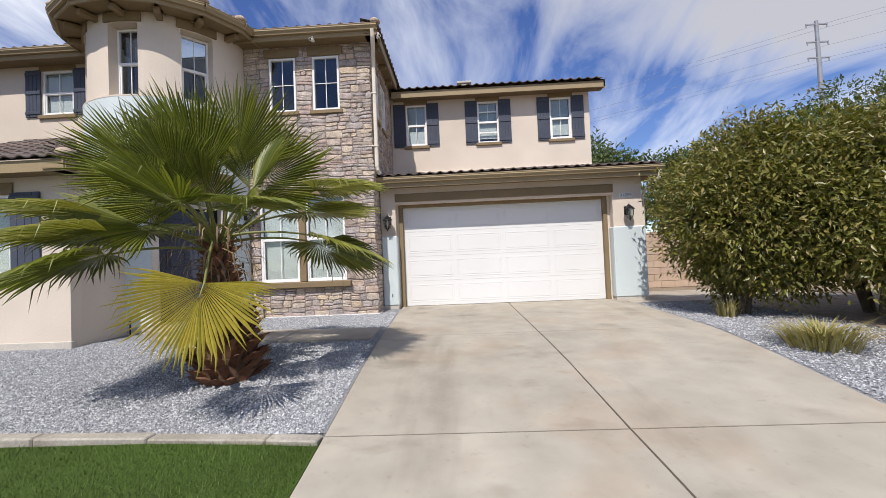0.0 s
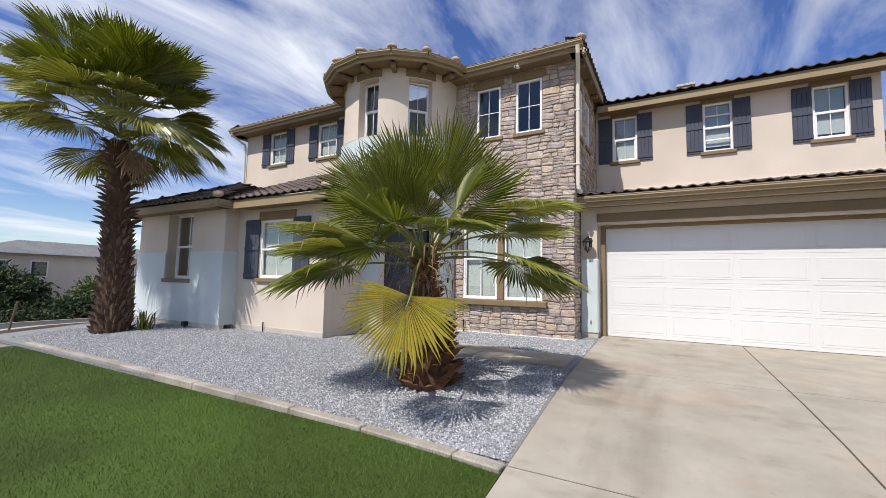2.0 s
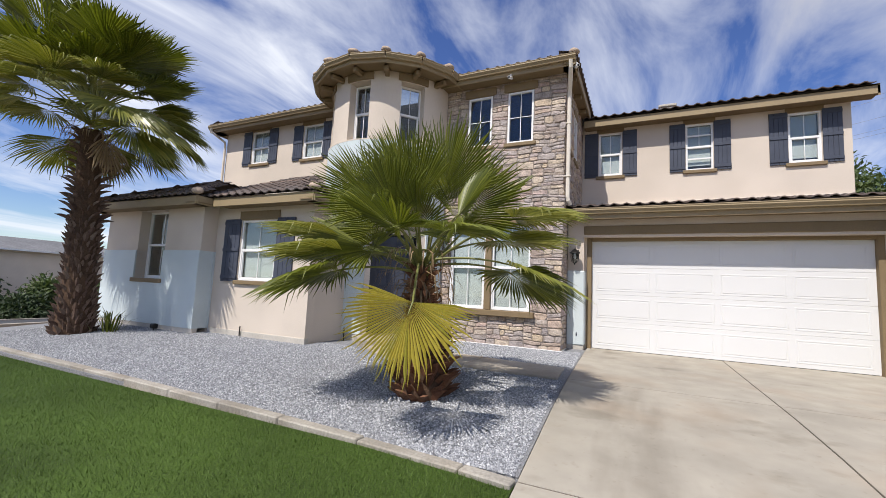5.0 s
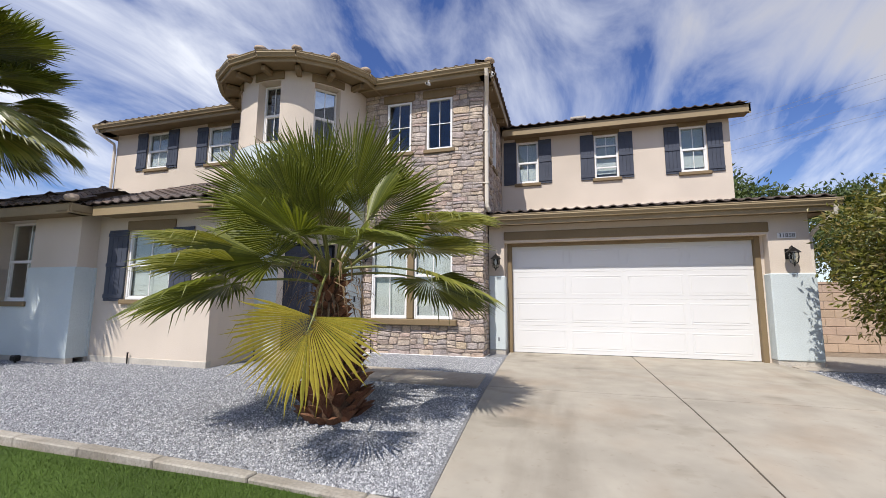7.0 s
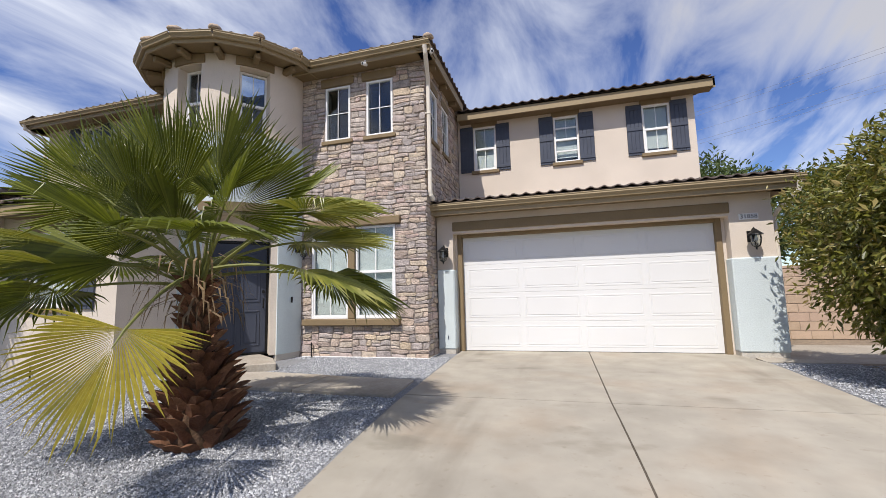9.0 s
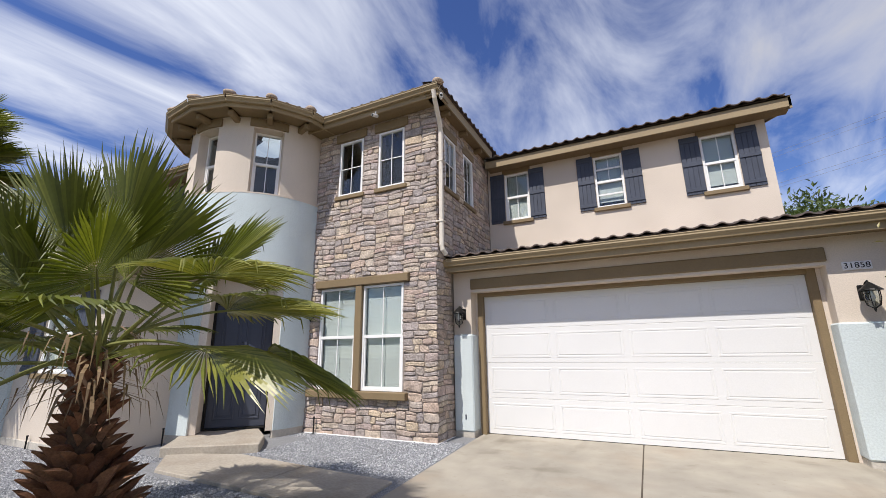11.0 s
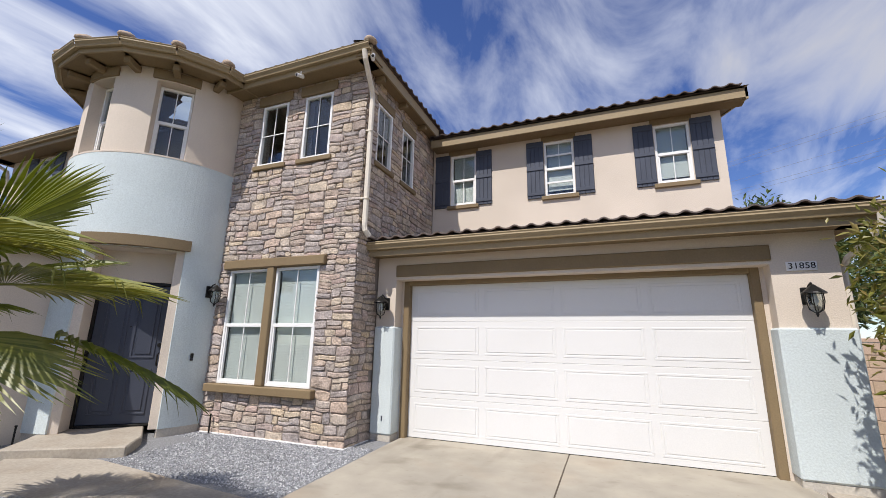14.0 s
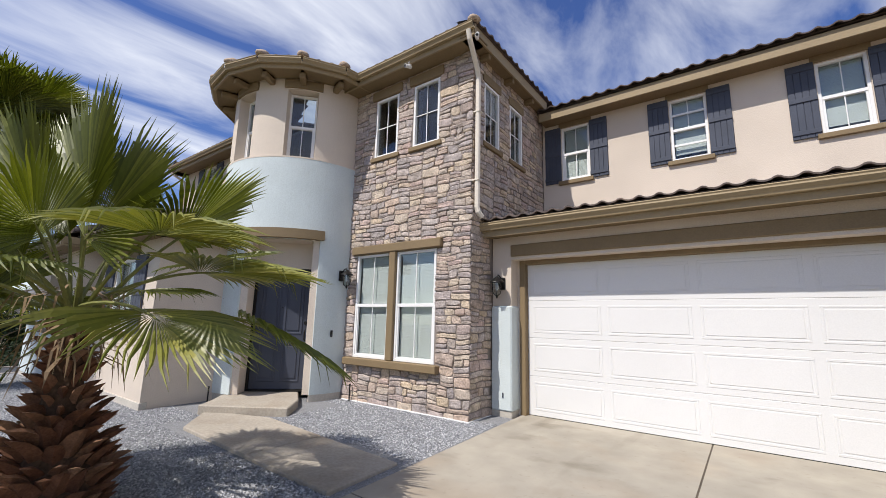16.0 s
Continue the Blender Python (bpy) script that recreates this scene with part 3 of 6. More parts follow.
# brown casing round the door
b = bmesh.new()
box(-0.985, -0.885, 10.26, 10.40, 0.66, 3.17, 0.01, bm=b)
box(3.965, 4.065, 10.26, 10.40, 0.66, 3.17, 0.01, bm=b)
box(-0.885, 3.965, 10.26, 10.40, 3.09, 3.17, 0.01, bm=b)
tagged(part("trim", b, BROWN), "brown casing around the garage door", "trim", kind="structure")

garage_door = thing("garage_door", Matrix.Translation((-0.885, 10.37, 0.675)), "white sectional garage door with raised panels, closed", "garage door")
DW, DH = 4.85, 2.42
for r in range(4):
    z0 = r * DH / 4
    sec = part("section", box(0, DW, 0, 0.045, z0 + 0.001, z0 + DH / 4 - 0.0015, 0.004), DOORW, garage_door)
    for c in range(4):
        x0 = 0.10 + c * (DW - 0.1) / 4
        x1 = x0 + (DW - 0.1) / 4 - 0.10
        zc0, zc1 = z0 + 0.085, z0 + DH / 4 - 0.085
        b = bmesh.new()
        # a moulded frame, then the field a little proud
        for a in ((x0, x1, zc1 - 0.03, zc1), (x0, x1, zc0, zc0 + 0.03), (x0, x0 + 0.03, zc0 + 0.03, zc1 - 0.03), (x1 - 0.03, x1, zc0 + 0.03, zc1 - 0.03)):
            box(a[0], a[1], -0.004, 0.002, a[2], a[3], 0.003, bm=b)
        box(x0 + 0.045, x1 - 0.045, -0.0045, 0.002, zc0 + 0.045, zc1 - 0.045, 0.004, bm=b)
        part("panel", b, DOORW, sec)
part("weather_strip", box(0, DW, 0.005, 0.04, -0.02, 0.0), BLACK, garage_door)

# upper wing over the garage
UY = 12.32
ups = [(-0.945, 5.17, 0.605, 1.22), (1.175, 5.17, 0.605, 1.22), (3.285, 5.17, 0.615, 1.22)]
wall("wall_upper_wing", GX0, UY, 4.0, 0, 4.43 - GX0, 2.7, 0.2, BEIGE, [(x - GX0, x - GX0 + w, z - 4.0, z - 4.0 + h) for x, z, w, h in ups], "beige stucco upper storey over the garage")
wall("wall_upper_wing_side", 4.43, UY + 0.2, 4.0, 90, 5.8, 2.7, 0.2, BEIGE, [], "beige stucco side of the upper storey")
for i, (x, z, w, h) in enumerate(ups):
    window("window_%d" % (i + 1), x, UY, z, 0, w, h, 0.03, "double" if i == 1 else "hung", 0.9 if i else 0.95, 1, 0.17, 0.36, "white sash window between slate shutters")

# ---- stone tower ----
SX0, SX1, SY = -4.34, -1.40, 9.36
s_open = [(-3.70, 5.28, 0.61, 1.235), (-2.70, 5.28, 0.61, 1.235)]
p_open = [(-4.0, 1.42, 0.89, 1.915), (-2.96, 1.42, 0.89, 1.915)]
wall("wall_stone_front", SX0, SY, 0.5, 0, SX1 - SX0, 6.55, 0.25, MORTAR, [(x - SX0, x - SX0 + w, z - 0.5, z - 0.5 + h) for x, z, w, h in s_open + p_open], "stone-faced front wall of the tower")
side_open = [(9.75, 5.23, 0.55, 1.15), (10.72, 5.23, 0.55, 1.15)]
wall("wall_stone_side", SX1, SY + 0.25, 0.5, 90, 2.95, 6.55, 0.25, MORTAR, [(y - SY - 0.25, y - SY - 0.25 + w, z - 0.5, z - 0.5 + h) for y, z, w, h in side_open], "stone-faced side wall of the tower")
wall("wall_wing_return", SX1, 12.56, 0.5, 90, 5.5, 6.4, 0.25, BEIGE, [], "stucco wall behind the tower")
for i, (x, z, w, h) in enumerate(s_open):
    window("window_%d" % (4 + i), x, SY, z, 0, w, h, 0.0, "grid", 0.0, 1, 0.0, 0, "narrow white-framed window with cross bars in stone")
for i, (x, z, w, h) in enumerate(p_open):
    window("window_%d" % (6 + i), x, SY, z, 0, w, h, 0.0, "hung", 0.97, 0, 0, 0, "tall white sash window with closed blinds in stone")
for i, (y, z, w, h) in enumerate(side_open):
    window("window_%d" % (8 + i), SX1, y, z, 90, w, h, 0.0, "grid", 0.0, 1, 0.17, 0, "narrow white-framed window with cross bars in stone")
b = bmesh.new()
box(-4.10, -1.94, SY - 0.09, SY + 0.02, 3.345, 3.50, 0.012, bm=b)
box(-3.11, -2.96, SY - 0.075, SY + 0.02, 1.42, 3.345, 0.01, bm=b)
box(-4.17, -1.96, SY - 0.12, SY + 0.02, 1.285, 1.415, 0.012, bm=b)
tagged(part("trim", b, BROWN), "brown painted timber surround of the paired windows", "trim", kind="structure")
b = bmesh.new()
box(-3.80, -3.0, SY - 0.05, SY + 0.02, 6.53, 6.72, 0.01, bm=b)
box(-2.80, -2.0, SY - 0.05, SY + 0.02, 6.53, 6.72, 0.01, bm=b)
tagged(part("trim", b, BROWN), "brown lintels over the upper tower windows", "trim", kind="structure")

# ---- turret ----
TX, TY, TR = -5.87, 9.32, 1.62
DA = 43.0                       # the way the front door faces
rad = lambda a, r: (TX + r * math.sin(radians(a)), TY - r * math.cos(radians(a)))


def turret_ring(a0, a1, r0, r1, z0, z1, steps=None, bm=None):
    """A curved block between two angles, two radii and two heights."""
    bm = bm or bmesh.new()
    n = steps or max(2, int(abs(a1 - a0) / 3))
    rows = []
    for k in range(n + 1):
        a = a0 + (a1 - a0) * k / n
        rows.append([bm.verts.new((*rad(a, r), z)) for r, z in ((r1, z0), (r1, z1), (r0, z1), (r0, z0))])
    for p, q in zip(rows, rows[1:]):
        for i in range(4):
            bm.faces.new((p[i], q[i], q[(i + 1) % 4], p[(i + 1) % 4]))
    bm.faces.new(rows[0][::-1]); bm.faces.new(rows[-1])
    bmesh.ops.recalc_face_normals(bm, faces=bm.faces)
    return bm


deg_w = lambda w, r: math.degrees(math.asin(w / 2 / r))
dh = 25.0            # half angle of the porch opening
b = bmesh.new()
turret_ring(DA + dh, 96, TR - 0.12, TR, 0.76, 5.16, bm=b)
turret_ring(-96, DA - dh, TR - 0.12, TR, 0.76, 5.16, bm=b)
turret_ring(DA - dh, DA + dh, TR - 0.12, TR, 3.58, 5.16, bm=b)
tagged(part("wall_turret_lower", b, BLUE, None, "", False), "pale blue stucco lower part of the round turret", "wall", kind="structure")
b = bmesh.new()
turret_ring(DA + dh, 93, TR - 0.11, TR - 0.018, 0.5, 0.758, bm=b)
turret_ring(-93, DA - dh, TR - 0.11, TR - 0.018, 0.5, 0.758, bm=b)
tagged(part("footing", b, FOOT), "bare cement footing below the turret", "footing", kind="structure")
b = bmesh.new()
box(-4.2, SX1 + 0.03, SY - 0.045, SY - 0.001, 0.632, 0.655, 0.002, bm=b)
box(SX1 + 0.001, SX1 + 0.045, SY - 0.04, GY - 0.06, 0.632, 0.655, 0.002, bm=b)
tagged(part("weep_screed", b, WHITE), "thin white metal strip under the stone facing", "trim", kind="structure")
# upper drum with three deep window slots
tw = [(-45, 0.48), (2, 0.48), (49, 0.50)]
b = bmesh.new()
edges = [-96]
for a, w in tw:
    hw = deg_w(w + 0.1, TR)
    edges += [a - hw, a + hw]
edges.append(96)
for i in range(0, len(edges), 2):
    turret_ring(edges[i], edges[i + 1], TR - 0.30, TR - 0.035, 5.16, 7.0, bm=b)
for a, w in tw:
    hw = deg_w(w + 0.1, TR)
    turret_ring(a - hw, a + hw, TR - 0.30, TR - 0.035, 6.58, 7.0, bm=b)
tagged(part("wall_turret_upper", b, BEIGE), "beige stucco upper part of the round turret", "wall", kind="structure")
b = turret_ring(-96, 96, TR - 0.3, TR + 0.004, 5.145, 5.175)
tagged(part("trim", b, BEIGE), "thin stucco ledge round the turret", "trim", kind="structure")
for i, (a, w) in enumerate(tw):
    x, y = rad(a, TR - 0.26)
    ca, sa = math.cos(radians(a)), math.sin(radians(a))
    window("window_%d" % (10 + i), x - ca * w / 2 - ca * 0.02, y - sa * w / 2 - sa * 0.02, 5.18, a, w + 0.04, 1.39, 0.0, "hung", 0.0, 0, 0, 0, "white sash window deep in the curved turret wall")
    hw = deg_w(w + 0.24, TR)
    tagged(part("trim", turret_ring(a - hw, a + hw, TR - 0.04, TR + 0.005, 6.60, 6.77), BROWN), "curved brown lintel on the turret", "trim", kind="structure")
hw = 27.0
tagged(part("trim", turret_ring(DA - hw, DA + hw, TR - 0.05, TR + 0.07, 3.575, 3.75), BROWN), "curved brown lintel over the front door", "trim", kind="structure")
# porch reveals, door frame and door, in the door's own axes
door_m = Matrix.Translation((TX, TY, 0)) @ Matrix.Rotation(radians(DA), 4, "Z")
b = bmesh.new()
box(-0.72, -0.55, -1.44, -0.90, 0.755, 3.60, 0.004, bm=b)
box(0.55, 0.72, -1.44, -0.90, 0.755, 3.60, 0.004, bm=b)
box(-0.55, 0.55, -1.10, -0.90, 3.06, 3.60, 0.004, bm=b)
box(-0.55, 0.55, -1.44, -1.10, 3.56, 3.62, 0.004, bm=b)
o = part("wall_porch", b, BEIGE)
o.matrix_world = door_m
tagged(o, "beige stucco reveal around the front door", "wall", kind="structure")
front_door = thing("door_1", door_m @ Matrix.Translation((0, -1.05, 0.76)), "slate-blue panelled front door, closed", "door", kind="structure")
b = bmesh.new()
box(-0.55, -0.505, -0.03, 0.06, 0, 2.30, 0.004, bm=b)
box(0.505, 0.55, -0.03, 0.06, 0, 2.30, 0.004, bm=b)
box(-0.505, 0.505, -0.03, 0.06, 2.25, 2.30, 0.004, bm=b)
box(-0.505, 0.505, -0.06, 0.06, 0, 0.03, 0.004, bm=b)
part("door_frame", b, BLACK, front_door)
leaf = part("door_leaf", box(-0.502, 0.502, 0.0, 0.045, 0.035, 2.245, 0.003), DOORD, front_door)
for x0, x1 in ((-0.39, -0.045), (0.045, 0.39)):
    for z0, z1 in ((0.17, 0.88), (1.05, 2.10)):
        b = bmesh.new()
        for a in ((x0, x1, z1 - 0.03, z1), (x0, x1, z0, z0 + 0.03), (x0, x0 + 0.03, z0 + 0.03, z1 - 0.03), (x1 - 0.03, x1, z0 + 0.03, z1 - 0.03)):
            box(a[0], a[1], -0.012, 0.002, a[2], a[3], 0.005, bm=b)
        box(x0 + 0.06, x1 - 0.06, -0.01, 0.002, z0 + 0.06, z1 - 0.06, 0.008, bm=b)
        part("panel", b, DOORD, leaf)
part("door_handle", tube([(0.45, -0.01, 0.93), (0.45, -0.06, 0.95), (0.45, -0.065, 1.10), (0.45, -0.01, 1.13)], 0.013, 8), BLACK, front_door, "black pull handle")
part("deadbolt", tube([(0.45, 0.0, 1.26), (0.45, -0.03, 1.26)], 0.035, 14), BLACK, front_door, "black round deadbolt")
part("peephole", tube([(0.0, 0.0, 1.55), (0.0, -0.012, 1.55)], 0.012, 8), BLACK, front_door)

# ---- left wing ----
LY, LY2 = 6.6, 6.25
lw_open = (-7.90, 1.80, 1.10, 1.33)
wall("wall_left_front", -8.72, LY, 0.55, 0, -5.82 + 8.72, 3.05, 0.2, BEIGE, [(lw_open[0] + 8.72, lw_open[0] + 8.72 + lw_open[2], lw_open[1] - 0.55, lw_open[1] - 0.55 + lw_open[3])], "beige stucco front of the low wing")
wall("wall_left_side", -5.82, LY + 0.2, 0.55, 90, 1.6, 3.05, 0.2, BEIGE, [], "beige stucco side of the low wing")
window("window_13", lw_open[0], LY, lw_open[1], 0, lw_open[2], lw_open[3], 0.03, "hung", 0.95, 1, 0.2, 0.50, "wide white sash window between slate shutters")
lo2 = (-11.12, 1.75, 1.1, 1.65)
wall("wall_left_end", -12.5, LY2, 2.42, 0, -8.72 + 12.5, 1.2, 0.3, BEIGE, [(lo2[0] + 12.5, lo2[0] + 12.5 + lo2[2], -1, lo2[1] + lo2[3] - 2.42)], "beige stucco upper part of the end bay")
wall("wall_left_end_side", -8.72, LY2 + 0.3, 0.5, 90, 0.4, 3.1, 0.25, BEIGE, [], "beige stucco return of the end bay")
wall("wall_left_gable", -12.5, 13.0, 0.5, -90, 13.0 - LY2 - 0.3, 3.2, 0.2, BEIGE, [], "beige stucco end wall")
o = part("wainscot", panel_wall(3.82, 1.72, 0.34, [(lo2[0] + 12.52, lo2[0] + 12.52 + lo2[2], lo2[1] - 0.70, 1.72)]), BLUE)
o.matrix_world = pose(-12.52, LY2 - 0.035, 0.70)
tagged(o, "pale blue stucco lower half of the end bay", "wainscot", kind="structure")
tagged(part("wainscot", box(-8.74, -8.685, LY2 + 0.306, LY - 0.001, 0.7, 2.42), BLUE), "pale blue stucco return of the end bay", "wainscot", kind="structure")
window("window_14", lo2[0], LY2 + 0.24, lo2[1], 0, lo2[2], lo2[3], 0.0, "hung", 0.0, 0, 0, 0, "white sash window deep in the stucco")
b = bmesh.new()
box(lo2[0] - 0.06, lo2[0] + lo2[2] + 0.06, LY2 - 0.07, LY2 + 0.2, lo2[1] - 0.1, lo2[1] - 0.002, 0.01, bm=b)
box(lo2[0] - 0.06, lo2[0] + lo2[2] + 0.06, LY2 - 0.03, LY2 + 0.004, 3.40, 3.56, 0.008, bm=b)
tagged(part("trim", b, BROWN), "brown sill and lintel of the end window", "trim", kind="structure")
b = bmesh.new()
box(-12.51, -8.70, LY2 - 0.02, LY2 + 0.1, 0.5, 0.705, 0.006, bm=b)
box(-8.70, -5.805, LY - 0.018, LY + 0.1, 0.5, 0.72, 0.006, bm=b)
tagged(part("footing", b, FOOT), "bare pale footing strip below the stucco", "footing", kind="structure")

# upper storey left of the turret
LU = 9.45
uo = [(-11.40, 5.58, 0.78, 1.08), (-9.18, 5.55, 0.78, 1.05)]
wall("wall_upper_left", -12.64, LU, 3.6, 0, -7.2 + 12.64, 3.3, 0.2, BEIGE, [(x + 12.64, x + 12.64 + w, z - 3.6, z - 3.6 + h) for x, z, w, h in uo], "beige stucco upper storey beyond the turret")
wall("wall_upper_left_end", -12.64, 16, 0.5, -90, 16 - LU - 0.2, 6.4, 0.2, BEIGE, [], "beige stucco end of the upper storey")
for i, (x, z, w, h) in enumerate(uo):
    window("window_%d" % (15 + i), x, LU, z, 0, w, h, 0.03, "hung", 0.9, 1, 0.17, 0.37, "white sash window between slate shutters")
# plain back and inner walls that close the house
wall("wall_back", 4.7, 17.5, 0.4, 180, 17.4, 6.6, 0.2, ROOM, [], "plain rear wall")
wall("wall_inner", -12.4, 14.2, 0.4, 0, 17, 6.5, 0.1, ROOM, [], "plain inner wall")
tagged(part("ceiling", box(-12.4, -1.66, 9.66, 17.4, 6.78, 6.84), ROOM), "plain upper ceiling", "ceiling", kind="structure")
tagged(part("ceiling", box(-1.38, 4.2, 12.53, 17.4, 6.60, 6.66), ROOM), "plain ceiling of the upper wing", "ceiling", kind="structure")
tagged(part("floor_upper", box(-12.4, -1.66, 9.7, 17.4, 3.75, 3.95), ROOM), "upper floor slab", "floor", kind="structure")

# ---- roofs ----
PER, CRS = 0.24, 0.36
wave = lambda u: 0.026 * max(0.0, math.sin(2 * math.pi * u)) ** 0.8 - 0.012 * max(0.0, -math.sin(2 * math.pi * u))
# one tile: an S-shaped shell, lower edge at y = 0
tb = bmesh.new()
samples = 9
for k in range(samples):
    u = k / (samples - 1)
    tb.verts.new((u * PER, 0, wave(u) + 0.035)); tb.verts.new((u * PER, 0.42, wave(u) + 0.004))
    tb.verts.new((u * PER, 0, wave(u) + 0.015)); tb.verts.new((u * PER, 0.42, wave(u) - 0.012))
tb.verts.ensure_lookup_table()
for k in range(samples - 1):
    a, c = 4 * k, 4 * k + 4
    tv = tb.verts
    tb.faces.new((tv[a], tv[c], tv[c + 1], tv[a + 1]))
    tb.faces.new((tv[a + 2], tv[c + 2], tv[c], tv[a]))
    tb.faces.new((tv[a + 3], tv[c + 3], tv[c + 2], tv[a + 2]))
TILE = finish(tb, "roof_tile", TILE_O)
cb = bmesh.new()
for y, r in ((0, 0.105), (0.38, 0.085)):
    for k in range(7):
        t = math.pi * k / 6
        cb.verts.new((math.cos(t) * r, y, math.sin(t) * r * 0.9))
for y, r in ((0, 0.085), (0.38, 0.066)):
    for k in range(7):
        t = math.pi * k / 6
        cb.verts.new((math.cos(t) * r, y, math.sin(t) * r * 0.9))
cb.verts.ensure_lookup_table()
cv = cb.verts
for k in range(6):
    cb.faces.new((cv[k], cv[k + 1], cv[k + 8], cv[k + 7]))
    cb.faces.new((cv[14 + k], cv[21 + k], cv[22 + k], cv[15 + k]))
    cb.faces.new((cv[k], cv[14 + k], cv[15 + k], cv[k + 1]))
HIP = finish(cb, "hip_tile", TILE_O, True)
eb = bmesh.new()
bmesh.ops.create_icosphere(eb, subdivisions=2, radius=0.115)
for v in eb.verts:
    v.co.y *= 1.3; v.co.z *= 0.62
    v.co += Vector((noise.noise(v.co * 9), noise.noise(v.co * 9 + Vector((5, 0, 0))), noise.noise(v.co * 9 + Vector((0, 7, 0))))) * 0.02
HIPEND = finish(eb, "hip_end", CAPM, True)


def roof_plane(parent, p0, p1, slope, run, hip0=0.0, hip1=0.0, courses=None):
    """Tiles on a slope whose eave runs from p0 to p1, rising to the left of that way. hip0, hip1: metres by which each end draws in for a metre of run."""
    p0, p1 = Vector(p0), Vector(p1)
    ex = (p1 - p0).normalized()
    n = Vector((-ex.y, ex.x, 0))
    th = math.atan(slope)
    ey = n * math.cos(th) + Vector((0, 0, math.sin(th)))
    ez = ex.cross(ey)
    length = (p1 - p0).length
    base = Matrix((( ex.x, ey.x, ez.x, p0.x), (ex.y, ey.y, ez.y, p0.y), (ex.z, ey.z, ez.z, p0.z), (0, 0, 0, 1)))
    for k in range(int(length / PER)):
        piece("roof_tile", TILE, parent, base @ Matrix.Translation((k * PER, 0, 0)))
    verts, faces = [], []
    total = run / math.cos(th)
    rows = int(total / CRS)
    for j in range(1, rows + 1):
        s0 = j * CRS
        h = s0 * math.cos(th)
        x0, x1 = hip0 * h, length - hip1 * h
        if x1 - x0 < 0.2:
            break
        m = max(2, int((x1 - x0) / 0.05))
        st = len(verts)
        for i in range(m + 1):
            x = x0 + (x1 - x0) * i / m
            w = wave(x / PER % 1.0)
            for y, z in ((s0, w + 0.036), (s0 + CRS + 0.03, w + 0.006), (s0, w + 0.014)):
                verts.append(base @ Vector((x, y, z)))
        for i in range(m):
            a, c = st + 3 * i, st + 3 * i + 3
            faces += [(a, c, c + 1, a + 1), (a + 2, c + 2, c, a)]
    # the deck under the tiles
    st = len(verts)
    hr = min(run, length / max(1e-6, hip0 + hip1) if hip0 + hip1 else run)
    for x, h in ((0, 0), (length, 0), (length - hip1 * hr, hr), (hip0 * hr, hr)):
        verts.append(base @ Vector((x, h / math.cos(th), -0.02)))
    faces.append((st, st + 1, st + 2, st + 3))
    me = bpy.data.meshes.new("tile_field")
    me.from_pydata([tuple(v) for v in verts], [], faces)
    me.materials.append(TILE_I)
    ob = new("tile_field", me)
    ob.parent = parent
    ob["kind"] = "stuff"
    return base


def hip_line(parent, a, b, end=True):
    a, b = Vector(a), Vector(b)
    d = (b - a).normalized()
    q = d.to_track_quat("Y", "Z").to_matrix().to_4x4()
    if end:
        piece("hip_end", HIPEND, parent, Matrix.Translation(a + d * 0.06 + Vector((0, 0, 0.07))) @ q)
    k = 0.1
    while k < (b - a).length - 0.3:
        piece("hip_tile", HIP, parent, Matrix.Translation(a + d * k + Vector((0, 0, 0.045))) @ q)
        k += 0.33


def eave_boards(parent, p0, p1, z, depth, fascia=0.2, gutter=True):
    """Fascia, gutter and soffit along an eave from p0 to p1 (x, y); inside lies to the left of that way."""
    a, b = Vector((*p0, z)), Vector((*p1, z))
    ex = (b - a).normalized()
    n = Vector((-ex.y, ex.x, 0))
    part("fascia", extrude_profile([(0.02, -0.02), (0.05, -0.02), (0.05, -fascia), (0.02, -fascia)], a, b, inward=n), FASCIA, parent)
    if gutter:
        g = [(-0.085, 0.0), (-0.095, -0.012), (-0.085, -0.03), (-0.09, -0.05), (-0.055, -0.095), (-0.045, -0.125), (0.018, -0.125), (0.018, -0.015), (0.008, -0.015), (0.008, -0.115), (-0.035, -0.115), (-0.07, -0.05), (-0.075, -0.01)]
        part("gutter", extrude_profile(g, a, b, inward=n), FASCIA, parent, "tan painted metal gutter")
    part("soffit", extrude_profile([(0.05, -fascia + 0.03), (depth, -fascia + 0.03), (depth, -fascia + 0.05), (0.05, -fascia + 0.05)], a, b, inward=n), BROWN, parent)


def roof(name, label):
    return thing(name, None, label, "roof", kind="structure")


r = roof("roof_garage", "low brown concrete tile roof over the garage")
roof_plane(r, (-1.40, 9.64, 3.765), (5.15, 9.64, 3.765), 0.20, 2.66)
eave_boards(r, (-1.52, 9.70), (5.17, 9.70), 3.735, 0.37, 0.225)
# tile-coloured board added to draw the shaded gap beneath the tile ends
part("eave_filler", box(-1.40, 5.12, 9.70, 9.73, 3.70, 3.775), TILE_I, r, "dark strip standing for the shaded gap under the tile ends")
part("rake_board", extrude_profile([(-0.02, -0.2), (0.02, -0.2), (0.02, 0.0), (-0.02, 0.0)], (5.13, 9.73, 3.735), (5.13, 12.3, 4.25), inward=(1, 0, 0)), FASCIA, r)
part("soffit", box(4.80, 5.11, 9.76, 12.3, 3.54, 3.57), BROWN, r)
part("flashing", box(-1.38, 4.43, 12.27, 12.318, 4.22, 4.40, 0.01), BEIGE, r)

